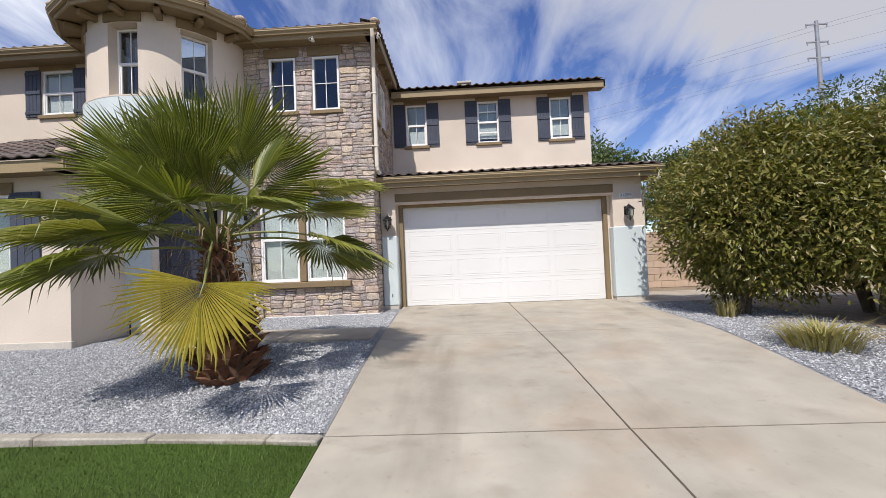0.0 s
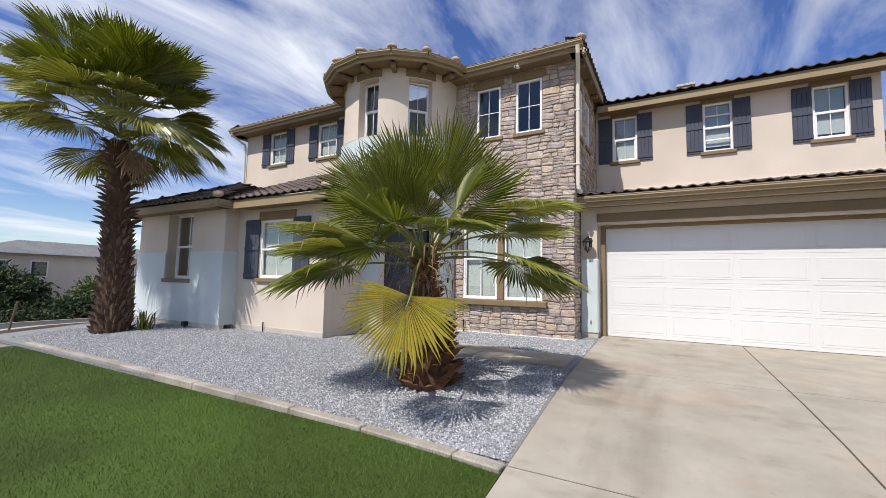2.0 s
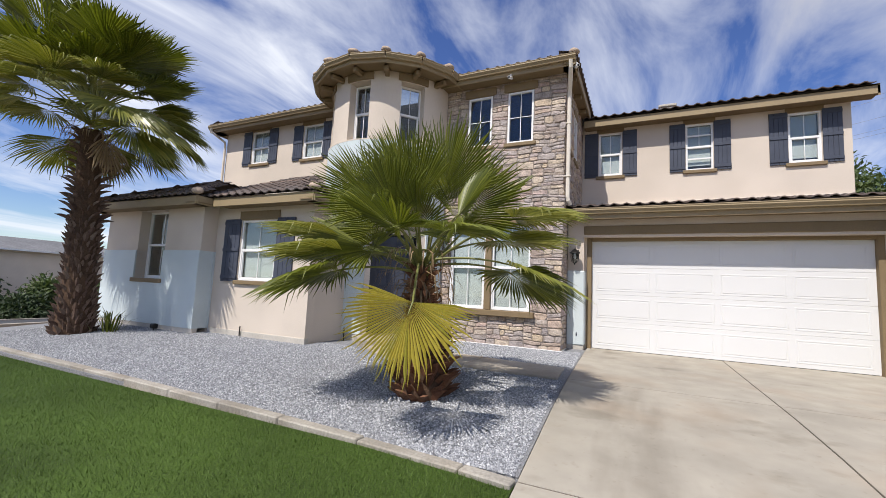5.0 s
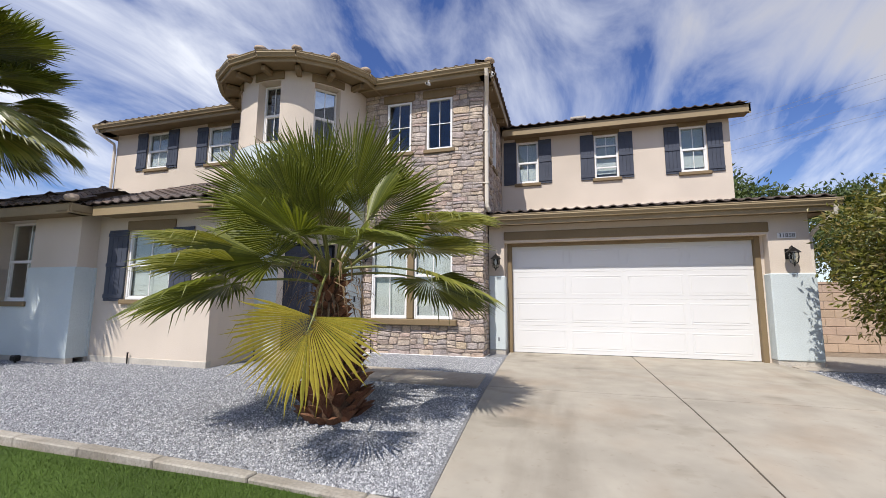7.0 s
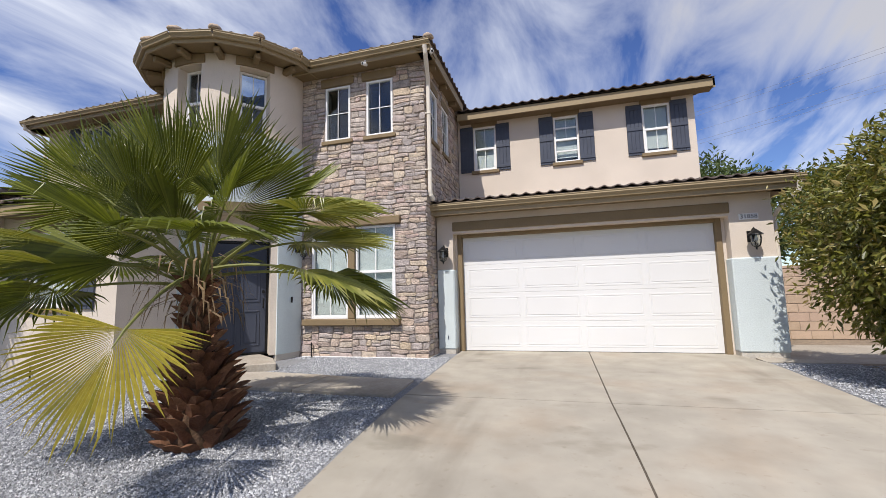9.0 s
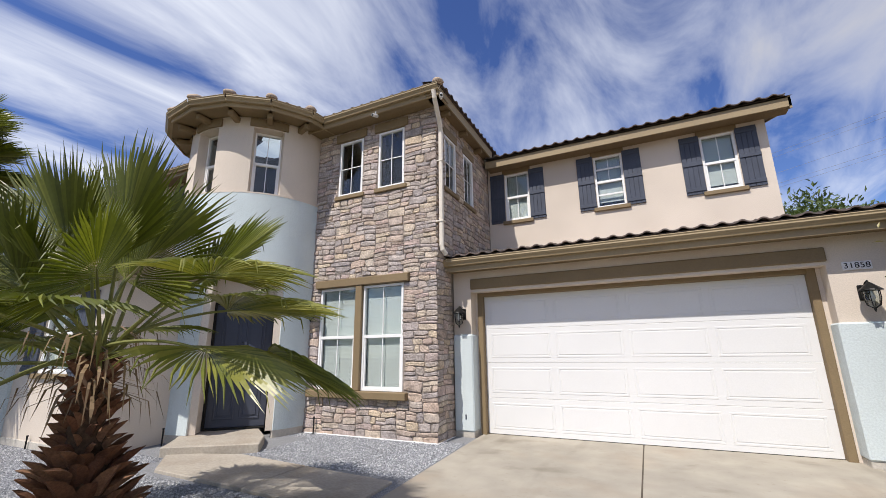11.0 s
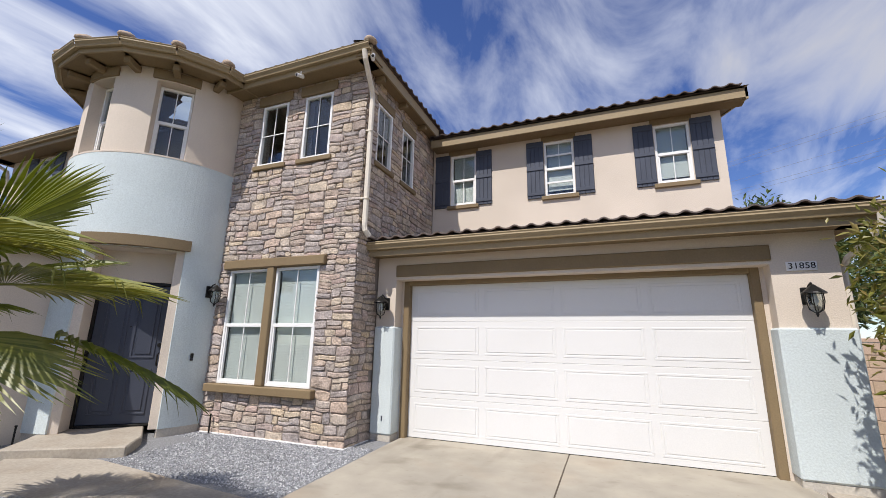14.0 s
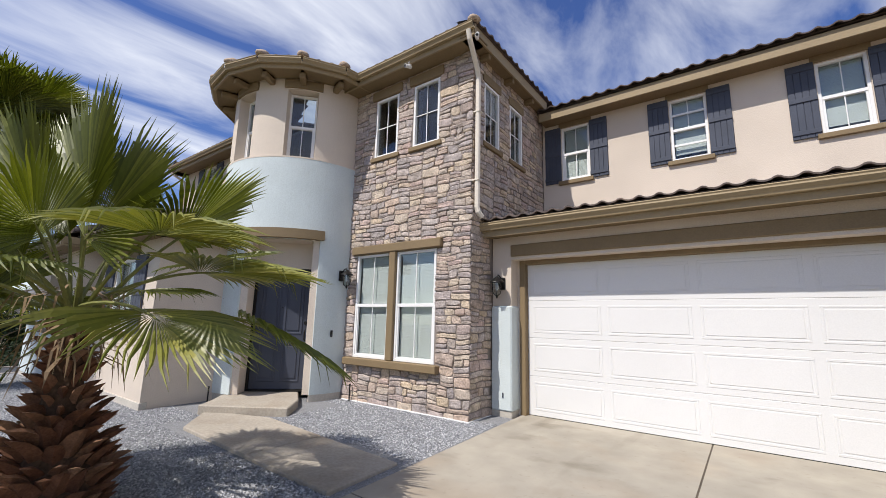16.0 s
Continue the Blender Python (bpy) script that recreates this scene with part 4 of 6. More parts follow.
r = roof("roof_upper_wing", "brown concrete tile roof of the upper wing")
roof_plane(r, (-1.3, 11.86, 6.695), (4.80, 11.86, 6.695), 0.33, 2.9)
eave_boards(r, (-1.3, 11.90), (4.78, 11.90), 6.68, 0.42, 0.20, gutter=False)
part("rake_board", extrude_profile([(-0.02, -0.24), (0.02, -0.24), (0.02, 0.02), (-0.02, 0.02)], (4.76, 11.92, 6.68), (4.76, 14.8, 7.64), inward=(1, 0, 0)), FASCIA, r)
part("soffit", extrude_profile([(-0.33, -0.21), (-0.02, -0.21), (-0.02, -0.19), (-0.33, -0.19)], (4.76, 11.95, 6.68), (4.76, 14.8, 7.64), inward=(1, 0, 0)), BROWN, r)
b = bmesh.new()
f = [b.verts.new(v) for v in ((-1.4, 14.79, 7.62), (4.8, 14.79, 7.62), (4.8, 17.7, 6.68), (-1.4, 17.7, 6.68))]
b.faces.new(f)
part("back_slope", b, TILE_I, r)
for k in range(18):
    piece("ridge_tile", HIP, r, Matrix.Translation((-1.2 + k * 0.34, 14.79, 7.66)) @ Matrix.Rotation(radians(-90), 4, "Z"))

r = roof("roof_tower", "brown concrete hip tile roof of the stone tower")
EZ = 6.96
roof_plane(r, (-4.6, 8.95, EZ), (-1.10, 8.95, EZ), 0.35, 1.9, 0, 1)
roof_plane(r, (-1.10, 8.95, EZ), (-1.10, 15.2, EZ), 0.35, 3.1, 1, 0)
eave_boards(r, (-4.45, 8.97), (-1.12, 8.97), EZ, 0.42, 0.22)
eave_boards(r, (-1.12, 8.97), (-1.12, 12.0), EZ, 0.29, 0.22, gutter=False)
hip_line(r, (-1.13, 8.98, EZ), (-2.9, 10.85, EZ + 0.65))
for k in range(3):
    part("rafter_tail", box(-1.38, -1.19, 9.55 + k * 0.9, 9.64 + k * 0.9, EZ - 0.30, EZ - 0.19, 0.01), BROWN, r)

r = roof("roof_turret", "faceted brown concrete tile roof on the round turret")
OR = 2.06
angs = [-112.5 + 22.5 * k for k in range(10)]
cs = [Vector((*rad(a + 3.7, OR), EZ)) for a in angs]
for a, c in zip(cs, cs[1:]):
    ln = (c - a).length
    k = math.tan(radians(11.25))
    roof_plane(r, a, c, 0.30, 1.9, k, k)
    eave_boards(r, a.xy, c.xy, EZ, 0.42, 0.20)
for a in cs[1:-1]:
    hip_line(r, a + Vector((0, 0, 0.02)), (TX, TY, EZ + 0.6))
for a in (-86.3, -63.8, -41.3, -18.8, 3.7, 26.2, 48.7, 71.2):
    o = part("corbel", box(-0.055, 0.055, -1.90, -1.5, EZ - 0.30, EZ - 0.18, 0.015), BROWN, r)
    o.matrix_basis = Matrix.Translation((TX, TY, 0)) @ Matrix.Rotation(radians(a), 4, "Z")

r = roof("roof_upper_left", "brown concrete tile roof beyond the turret")
roof_plane(r, (-13.0, 9.0, 6.92), (-7.2, 9.0, 6.92), 0.35, 2.9, 1, 0)
eave_boards(r, (-13.0, 9.02), (-7.4, 9.02), 6.92, 0.45, 0.22)
roof_plane(r, (-13.0, 15, 6.92), (-13.0, 9.0, 6.92), 0.35, 2.9, 0, 1)
eave_boards(r, (-13.0, 15), (-13.0, 9.02), 6.92, 0.4, 0.22)

r = roof("roof_left_end", "low brown concrete tile roof of the end bay")
roof_plane(r, (-12.95, 5.78, 3.58), (-8.35, 5.78, 3.58), 0.42, 3.65, 1, 1)
eave_boards(r, (-12.95, 5.80), (-8.37, 5.80), 3.58, 0.48, 0.20, gutter=False)
eave_boards(r, (-8.37, 5.80), (-8.37, 6.25), 3.58, 0.36, 0.20, gutter=False)
roof_plane(r, (-12.95, 12, 3.58), (-12.95, 5.78, 3.58), 0.42, 2.3, 0, 1)
eave_boards(r, (-12.95, 12), (-12.95, 5.80), 3.58, 0.45, 0.20, gutter=False)
hip_line(r, (-8.38, 5.8, 3.58), (-10.4, 7.8, 4.42))
hip_line(r, (-12.9, 5.85, 3.58), (-10.7, 8.0, 4.5))
r = roof("roof_left_front", "low brown concrete tile roof of the front bay")
roof_plane(r, (-9.3, 6.13, 3.58), (-5.42, 6.13, 3.58), 0.42, 3.3, 0, 1)
eave_boards(r, (-8.34, 6.15), (-5.44, 6.15), 3.58, 0.46, 0.20, gutter=False)
roof_plane(r, (-5.42, 6.13, 3.58), (-5.42, 7.75, 3.58), 0.42, 1.6, 1, 0)
eave_boards(r, (-5.44, 6.15), (-5.44, 7.72), 3.58, 0.36, 0.20, gutter=False)
hip_line(r, (-5.46, 6.17, 3.58), (-7.0, 7.7, 4.24))

chimney = thing("chimney", Matrix.Translation((0.9, 15.2, 7.4)), "stubby beige stucco chimney above the ridge", "chimney")
part("stack", box(-0.22, 0.22, -0.22, 0.22, 0, 0.70, 0.02), FOOT, chimney)
part("cap", box(-0.26, 0.26, -0.26, 0.26, 0.70, 0.78, 0.015), FOOT, chimney)

# gutter pipes
tower_pipe = thing("downspout", None, "cream square downspout on the tower corner", "downspout")
part("pipe", tube([(-1.22, 8.94, 6.84), (-1.22, 8.98, 6.70), (-1.29, 9.34, 6.36), (-1.305, 9.40, 6.24), (-1.31, 9.41, 3.95), (-1.30, 9.42, 3.88), (-1.27, 9.50, 3.80)], 0.045, 8), CREAM, tower_pipe)
for z in (4.4, 5.6):
    part("strap", box(-1.40, -1.255, 9.355, 9.465, z, z + 0.025), CREAM, tower_pipe)
garage_pipe = thing("downspout", None, "cream downspout turning back under the garage eave", "downspout")
part("pipe", tube([(5.07, 9.66, 3.62), (5.07, 9.70, 3.46), (4.90, 10.10, 3.20), (4.885, 10.2, 3.1), (4.885, 10.22, 0.75)], 0.037, 8), CREAM, garage_pipe)
left_pipe = thing("downspout", None, "cream downspout on the far upper corner", "downspout")
part("pipe", tube([(-12.85, 8.95, 6.82), (-12.85, 9.0, 6.70), (-12.66, 9.36, 6.45), (-12.66, 9.39, 6.3), (-12.66, 9.39, 5.0)], 0.04, 8), CREAM, left_pipe)


# ---- palms ----
def bezier(a, c, b, n):
    return [a.lerp(c, t).lerp(c.lerp(b, t), t) for t in [i / n for i in range(n + 1)]]


def frond(parent, base, hub, tip, mat, rng, half=105, nseg=54, lift=0.12, droop=0.2, facing=None, label="", split=0.66, fold=0.22, bent=0.14, stalk=0.024):
    """A fan leaf: a stalk from base to hub, and pleated blades that fan out from a short midrib and part into pointed, partly bent tips."""
    base, hub, tip = Vector(base), Vector(hub), Vector(tip)
    ex = tip - hub
    L = ex.length
    ex.normalize()
    up = Vector(facing) if facing else Vector((0, 0, 1)) + (hub - base).normalized() * -0.25
    ez = (up - ex * up.dot(ex)).normalized()
    ey = ez.cross(ex)
    ha = radians(half)
    da = 2 * ha / nseg
    verts, faces = [], []

    def at(a, r, w, z, root):
        d, s = ex * math.cos(a) + ey * math.sin(a), -ex * math.sin(a) + ey * math.cos(a)
        q = r / L
        return root + d * r + s * w + ez * (z + fold * L * q * abs(math.sin(a)) * 0.6) - Vector((0, 0, droop * L * q ** 2.3 * (0.65 + 0.45 * abs(math.sin(a)))))
    for k in range(nseg):
        a = -ha + (k + 0.5) * da
        root = hub + ex * 0.20 * L * max(0.0, math.cos(a)) ** 2 * (1 - abs(a) / ha)
        lk = (L - (root - hub).length) * (1.0 - 0.26 * (abs(a) / ha) ** 2) * rng.uniform(0.88, 1.06)
        n = len(verts)
        verts.append(root + ez * 0.002 * (k % 3))
        aj = a + rng.uniform(-0.45, 0.45) * da
        rs = split * rng.uniform(0.9, 1.12)
        hang = rng.uniform(0.0, 0.22) * droop * L
        snap = rng.random() < bent
        for q, wq, az, h in ((0.30, 1.0, a, 0), (rs, 1.0, a, 0), (rs + (1 - rs) * 0.5, 0.50, aj, hang * 0.3)):
            r = q * lk
            w = min(q, rs) * lk * math.tan(da / 2) * wq * 1.02
            for e, z in ((-1, 0), (0, w * 1.15), (1, 0)):
                verts.append(at(az, r, e * w, z, root) - Vector((0, 0, h)))
        end = at(aj + rng.uniform(-0.7, 0.7) * da, lk, 0, 0, root) - Vector((0, 0, hang))
        if snap:
            kink = verts[-2]
            end = kink + (end - kink) * 0.45 - Vector((0, 0, (end - kink).length * rng.uniform(0.6, 0.95)))
        verts.append(end)
        faces += [(n, n + 1, n + 2), (n, n + 2, n + 3)]
        for b in (n + 1, n + 4):
            faces += [(b, b + 3, b + 4, b + 1), (b + 1, b + 4, b + 5, b + 2)]
        faces += [(n + 7, n + 10, n + 8), (n + 8, n + 10, n + 9)]
    me = bpy.data.meshes.new("frond")
    me.from_pydata([tuple(v) for v in verts], [], faces)
    me.materials.append(mat)
    f = new("frond", me)
    f.parent = parent
    if label:
        f["label"] = label
    mid = (base + hub) / 2 + Vector((0, 0, lift * (hub - base).length))
    part("stalk", tube(bezier(base, mid, hub, 6) + [hub + ex * 0.18 * L], [stalk * c for c in (1.0, 0.85, 0.72, 0.64, 0.56, 0.5, 0.46, 0.15)], 6), PETI, f)
    return f


def loose_blades(name, parent, centre, n, rng, r, z0, z1, mat, drop=0.35):
    """Dry threads and torn blades hanging about the crown."""
    bm = bmesh.new()
    for _ in range(n):
        a = rng.uniform(0, 2 * math.pi)
        p = Vector(centre) + Vector((math.cos(a) * r * rng.uniform(0.5, 1), math.sin(a) * r * rng.uniform(0.5, 1), rng.uniform(z0, z1)))
        d = Vector((math.cos(a), math.sin(a), 0))
        s = Vector((-d.y, d.x, 0)) * rng.uniform(0.006, 0.014)
        q = p + d * rng.uniform(0.08, 0.3) - Vector((0, 0, rng.uniform(0.02, 0.1)))
        e = q + d * rng.uniform(0.0, 0.12) - Vector((0, 0, rng.uniform(0.3, 1.0) * drop))
        v = [bm.verts.new(c) for c in (p - s, p + s, q + s, q - s, e)]
        bm.faces.new(v[:4]); bm.faces.new((v[3], v[2], v[4]))
    o = part(name, bm, mat, parent)
    o["kind"] = "stuff"
    return o


def boot_mesh(name, mat, length, width, rng):
    """A stub of an old leaf stalk: a curved, split wedge that stands out from the trunk. Local x along the trunk's girth, y outward, z up."""
    bm = bmesh.new()
    rows = []
    for t, w, o, th in ((0, 1.0, 0.0, 0.05), (0.45, 0.86, 0.24, 0.045), (0.8, 0.66, 0.62, 0.035), (1.0, 0.50, 1.0, 0.02)):
        z, y = t * length, o * length * 0.62
        rows.append([bm.verts.new(c) for c in ((-w * width / 2, y - 0.015, z), (0, y + th * 0.6, z - 0.01 + (0.03 if t == 1 else 0)), (w * width / 2, y - 0.015, z), (0, y - th, z))])
    for p, q in zip(rows, rows[1:]):
        for i in range(4):
            bm.faces.new((p[i], p[(i + 1) % 4], q[(i + 1) % 4], q[i]))
    bm.faces.new(rows[-1])
    bmesh.ops.recalc_face_normals(bm, faces=bm.faces)
    return finish(bm, name, mat)


def trunk_with_boots(parent, pts, radii, meshes, rows, per_row, rng, core_label, lean=0.0):
    """A tapered core along pts, covered with leaf bases in offset rows."""
    part("trunk", tube(pts, radii, 16), CORE, parent, core_label)
    P = [Vector(p) for p in pts]
    for j in range(rows):
        t = (j + 0.3) / rows * (len(P) - 1)
        i = min(int(t), len(P) - 2)
        c = P[i].lerp(P[i + 1], t - i)
        r = radii[i] + (radii[i + 1] - radii[i]) * (t - i)
        for k in range(per_row):
            a = 2 * math.pi * (k + 0.5 * (j % 2)) / per_row + rng.uniform(-0.12, 0.12)
            m = Matrix.Translation(c + Vector((0, 0, rng.uniform(-0.02, 0.02)))) @ Matrix.Rotation(a, 4, "Z") @ Matrix.Translation((0, r * 0.93, 0))
            m = m @ Matrix.Rotation(rng.uniform(-0.2, 0.2), 4, "Y") @ Matrix.Rotation(rng.uniform(-0.25, 0.12) + lean, 4, "X") @ Matrix.Diagonal((*[rng.uniform(0.85, 1.2)] * 3, 1))
            piece("leaf_base", meshes[rng.randrange(len(meshes))], parent, m)


rng = random.Random(11)
PO = Vector((-2.26, 4.86, 0.56))
palm = thing("palm_tree", Matrix.Translation(PO), "short fan palm with shaggy brown trunk in gravel", "palm tree")
lp = lambda v: Vector(v) - PO
boots = [boot_mesh("leaf_base", BOOT, rng.uniform(0.15, 0.22), rng.uniform(0.11, 0.16), rng) for _ in range(5)]
spikes = [boot_mesh("leaf_base", BOOT, rng.uniform(0.11, 0.17), rng.uniform(0.05, 0.08), rng) for _ in range(3)]
trunk_with_boots(palm, [(0, 0, -0.1), (0, 0, 0.22), (-0.01, 0, 0.45), (-0.03, -0.01, 0.78)], [0.27, 0.29, 0.22, 0.15], boots, 9, 13, rng, "fibrous dark brown trunk", -0.30)
trunk_with_boots(palm, [(-0.03, -0.01, 0.78), (-0.06, -0.02, 1.1), (-0.09, -0.02, 1.52)], [0.14, 0.115, 0.085], spikes, 9, 7, rng, "narrow upper trunk with thin stubs", -0.35)
C0 = Vector((-0.09, -0.02, 1.45))
# each frond: hub, tip, leaf, half angle of the fan, the way its upper face looks, droop, label
named = [
    ((-1.83, 3.76, 1.66), (-1.82, 3.28, 0.98), FROND_Y, 98, (0.30, -0.70, 0.65), 0.06, "yellowing drooping fan frond"),
    ((-1.20, 4.93, 2.66), (-0.42, 5.00, 2.74), FROND_P, 88, None, 0.22, "yellow-green fan frond"),
    ((-1.22, 4.98, 2.12), (-0.42, 5.08, 1.86), FROND_P, 84, None, 0.20, ""),
    ((-2.11, 3.89, 2.40), (-2.58, 3.42, 2.72), FROND, 100, (0.1, 0.15, 1), 0.05, ""),
    ((-1.73, 4.22, 2.42), (-1.18, 3.78, 2.44), FROND, 104, None, 0.24, ""),
    ((-1.86, 4.72, 2.66), (-1.36, 5.02, 3.44), FROND, 74, (0.35, -1, 0.25), 0.03, ""),
    ((-2.30, 4.55, 2.80), (-2.62, 4.22, 3.64), FROND, 60, (0.1, -1, 0.2), 0.03, ""),
    ((-2.05, 4.72, 2.86), (-1.84, 4.68, 3.86), FROND, 60, (0.15, -1, 0.2), 0.03, ""),
    ((-2.45, 4.75, 2.72), (-2.92, 4.60, 3.72), FROND, 34, (0.1, -1, 0.2), 0.02, ""),
    ((-2.50, 4.12, 2.68), (-3.00, 3.80, 3.22), FROND, 62, (0.2, -1, 0.5), 0.04, ""),
    ((-3.10, 4.20, 2.36), (-3.92, 3.86, 2.46), FROND_P, 74, None, 0.16, ""),
    ((-2.92, 4.02, 2.16), (-3.66, 3.62, 2.14), FROND_P, 86, None, 0.20, ""),
    ((-2.98, 4.03, 1.96), (-3.72, 3.62, 1.72), FROND, 92, None, 0.26, ""),
    ((-3.15, 4.72, 2.25), (-3.95, 4.70, 2.15), FROND, 95, None, 0.2, ""),
    ((-2.95, 4.75, 2.70), (-3.65, 4.62, 3.10), FROND, 90, (-0.2, -1, 0.7), 0.08, ""),
    ((-2.35, 5.10, 2.95), (-2.50, 5.30, 3.70), FROND, 64, (0.1, -1, 0.3), 0.04, ""),
    ((-1.75, 5.30, 2.75), (-1.35, 5.75, 3.35), FROND, 95, None, 0.08, ""),
    ((-2.30, 5.70, 2.60), (-2.40, 6.45, 2.85), FROND, 98, None, 0.14, ""),
    ((-1.50, 5.85, 2.08), (-1.05, 6.60, 1.66), FROND, 95, None, 0.2, ""),
    ((-1.52, 5.40, 2.46), (-0.85, 6.07, 2.50), FROND_P, 92, None, 0.16, ""),
    ((-2.95, 5.25, 2.85), (-3.45, 5.45, 3.35), FROND, 70, (0.3, -1, 0.3), 0.05, ""),
    ((-2.95, 5.45, 2.35), (-3.55, 5.95, 2.40), FROND, 98, None, 0.2, ""),
    ((-1.70, 4.45, 2.62), (-1.22, 4.15, 2.98), FROND, 88, (0.4, -0.8, 0.8), 0.08, ""),
    ((-2.22, 4.50, 2.45), (-2.10, 4.10, 3.00), FROND, 80, (0.1, -1, 0.5), 0.04, ""),
    ((-2.60, 4.50, 2.50), (-3.20, 4.30, 3.02), FROND, 70, (-0.1, -1, 0.5), 0.06, ""),
    ((-2.40, 4.30, 2.60), (-2.52, 3.95, 3.30), FROND, 66, (0.1, -1, 0.4), 0.04, ""),
    ((-2.75, 4.35, 2.22), (-3.40, 4.00, 2.55), FROND, 92, (-0.1, -0.6, 1), 0.12, ""),
]
for hub, tip, mat, half, facing, droop, lab in named:
    if mat is not FROND_Y:
        tip = Vector(hub) + (Vector(tip) - Vector(hub)) * 1.13
        half += 6
    frond(palm, C0 + Vector((rng.uniform(-0.05, 0.05), rng.uniform(-0.05, 0.05), rng.uniform(-0.15, 0.12))), lp(hub), lp(tip), mat, rng, half, 54, 0.12, droop, facing, lab)
loose_blades("dry_threads", palm, C0, 110, rng, 0.30, -0.25, 0.35, FROND_D, 0.3)

rng = random.Random(23)
PO = Vector((-10.72, 4.98, 0.55))
tall = thing("palm_tree", Matrix.Translation(PO), "tall fan palm with rough stubbled trunk beside the house", "palm tree")
boots2 = [boot_mesh("leaf_base", BOOT2, rng.uniform(0.09, 0.15), rng.uniform(0.06, 0.11), rng) for _ in range(3)]
boots3 = [boot_mesh("leaf_base", BOOT2, rng.uniform(0.18, 0.28), rng.uniform(0.03, 0.05), rng) for _ in range(3)]
trunk_with_boots(tall, [(0, 0, -0.1), (0.02, 0, 0.5), (0.03, -0.02, 1.4), (0.02, -0.05, 2.3)], [0.36, 0.31, 0.27, 0.25], boots2, 20, 15, rng, "grey-brown rough trunk")
trunk_with_boots(tall, [(0.02, -0.05, 2.3), (0, -0.09, 3.2), (-0.02, -0.12, 4.35)], [0.25, 0.22, 0.19], boots3, 14, 7, rng, "red-brown upper trunk", -0.55)
C2 = Vector((-0.02, -0.13, 4.45))
# stiff upright fans in the head of the crown
for k in range(44):
    q = (k + 0.5) / 44
    el = radians(88 - 72 * q) + rng.uniform(-0.08, 0.08)
    az = k * 2.39996 + rng.uniform(-0.2, 0.2)
    d = Vector((math.cos(az) * math.cos(el), math.sin(az) * math.cos(el), math.sin(el)))
    hub = C2 + Vector((0, 0, 0.5)) + d * rng.uniform(0.65, 1.5)
    e2 = el - radians(rng.uniform(2, 24))
    d2 = Vector((math.cos(az) * math.cos(e2), math.sin(az) * math.cos(e2), math.sin(e2)))
    frond(tall, C2 + Vector((0, 0, 0.35)), hub, hub + d2 * rng.uniform(1.1, 1.35), FROND, rng, rng.uniform(78, 98), 40, 0.05, 0.06)
# older fans that reach out and hang
for k in range(22):
    az = k * 2.39996 + rng.uniform(-0.18, 0.18)
    el = radians(rng.uniform(-16, 34))
    d = Vector((math.cos(az) * math.cos(el), math.sin(az) * math.cos(el), math.sin(el)))
    hub = C2 + Vector((0, 0, 0.1)) + d * rng.uniform(1.05, 1.4)
    e2 = el - radians(rng.uniform(12, 34))
    d2 = Vector((math.cos(az) * math.cos(e2), math.sin(az) * math.cos(e2), math.sin(e2)))
    frond(tall, C2, hub, hub + d2 * rng.uniform(1.1, 1.35), FROND_P, rng, rng.uniform(62, 84), 38, 0.14, rng.uniform(0.2, 0.34))
for az in (0.1, 1.9):
    hub = C2 + Vector((math.cos(az) * 0.5, math.sin(az) * 0.5, -0.25))
    frond(tall, C2, hub, hub + Vector((math.cos(az) * 0.2, math.sin(az) * 0.2, -0.9)), FROND_D, rng, 45, 16, 0.2, 0.1, label="dead brown hanging frond")
loose_blades("dry_threads", tall, C2, 90, rng, 0.4, -0.5, 0.1, FROND_D, 0.4)


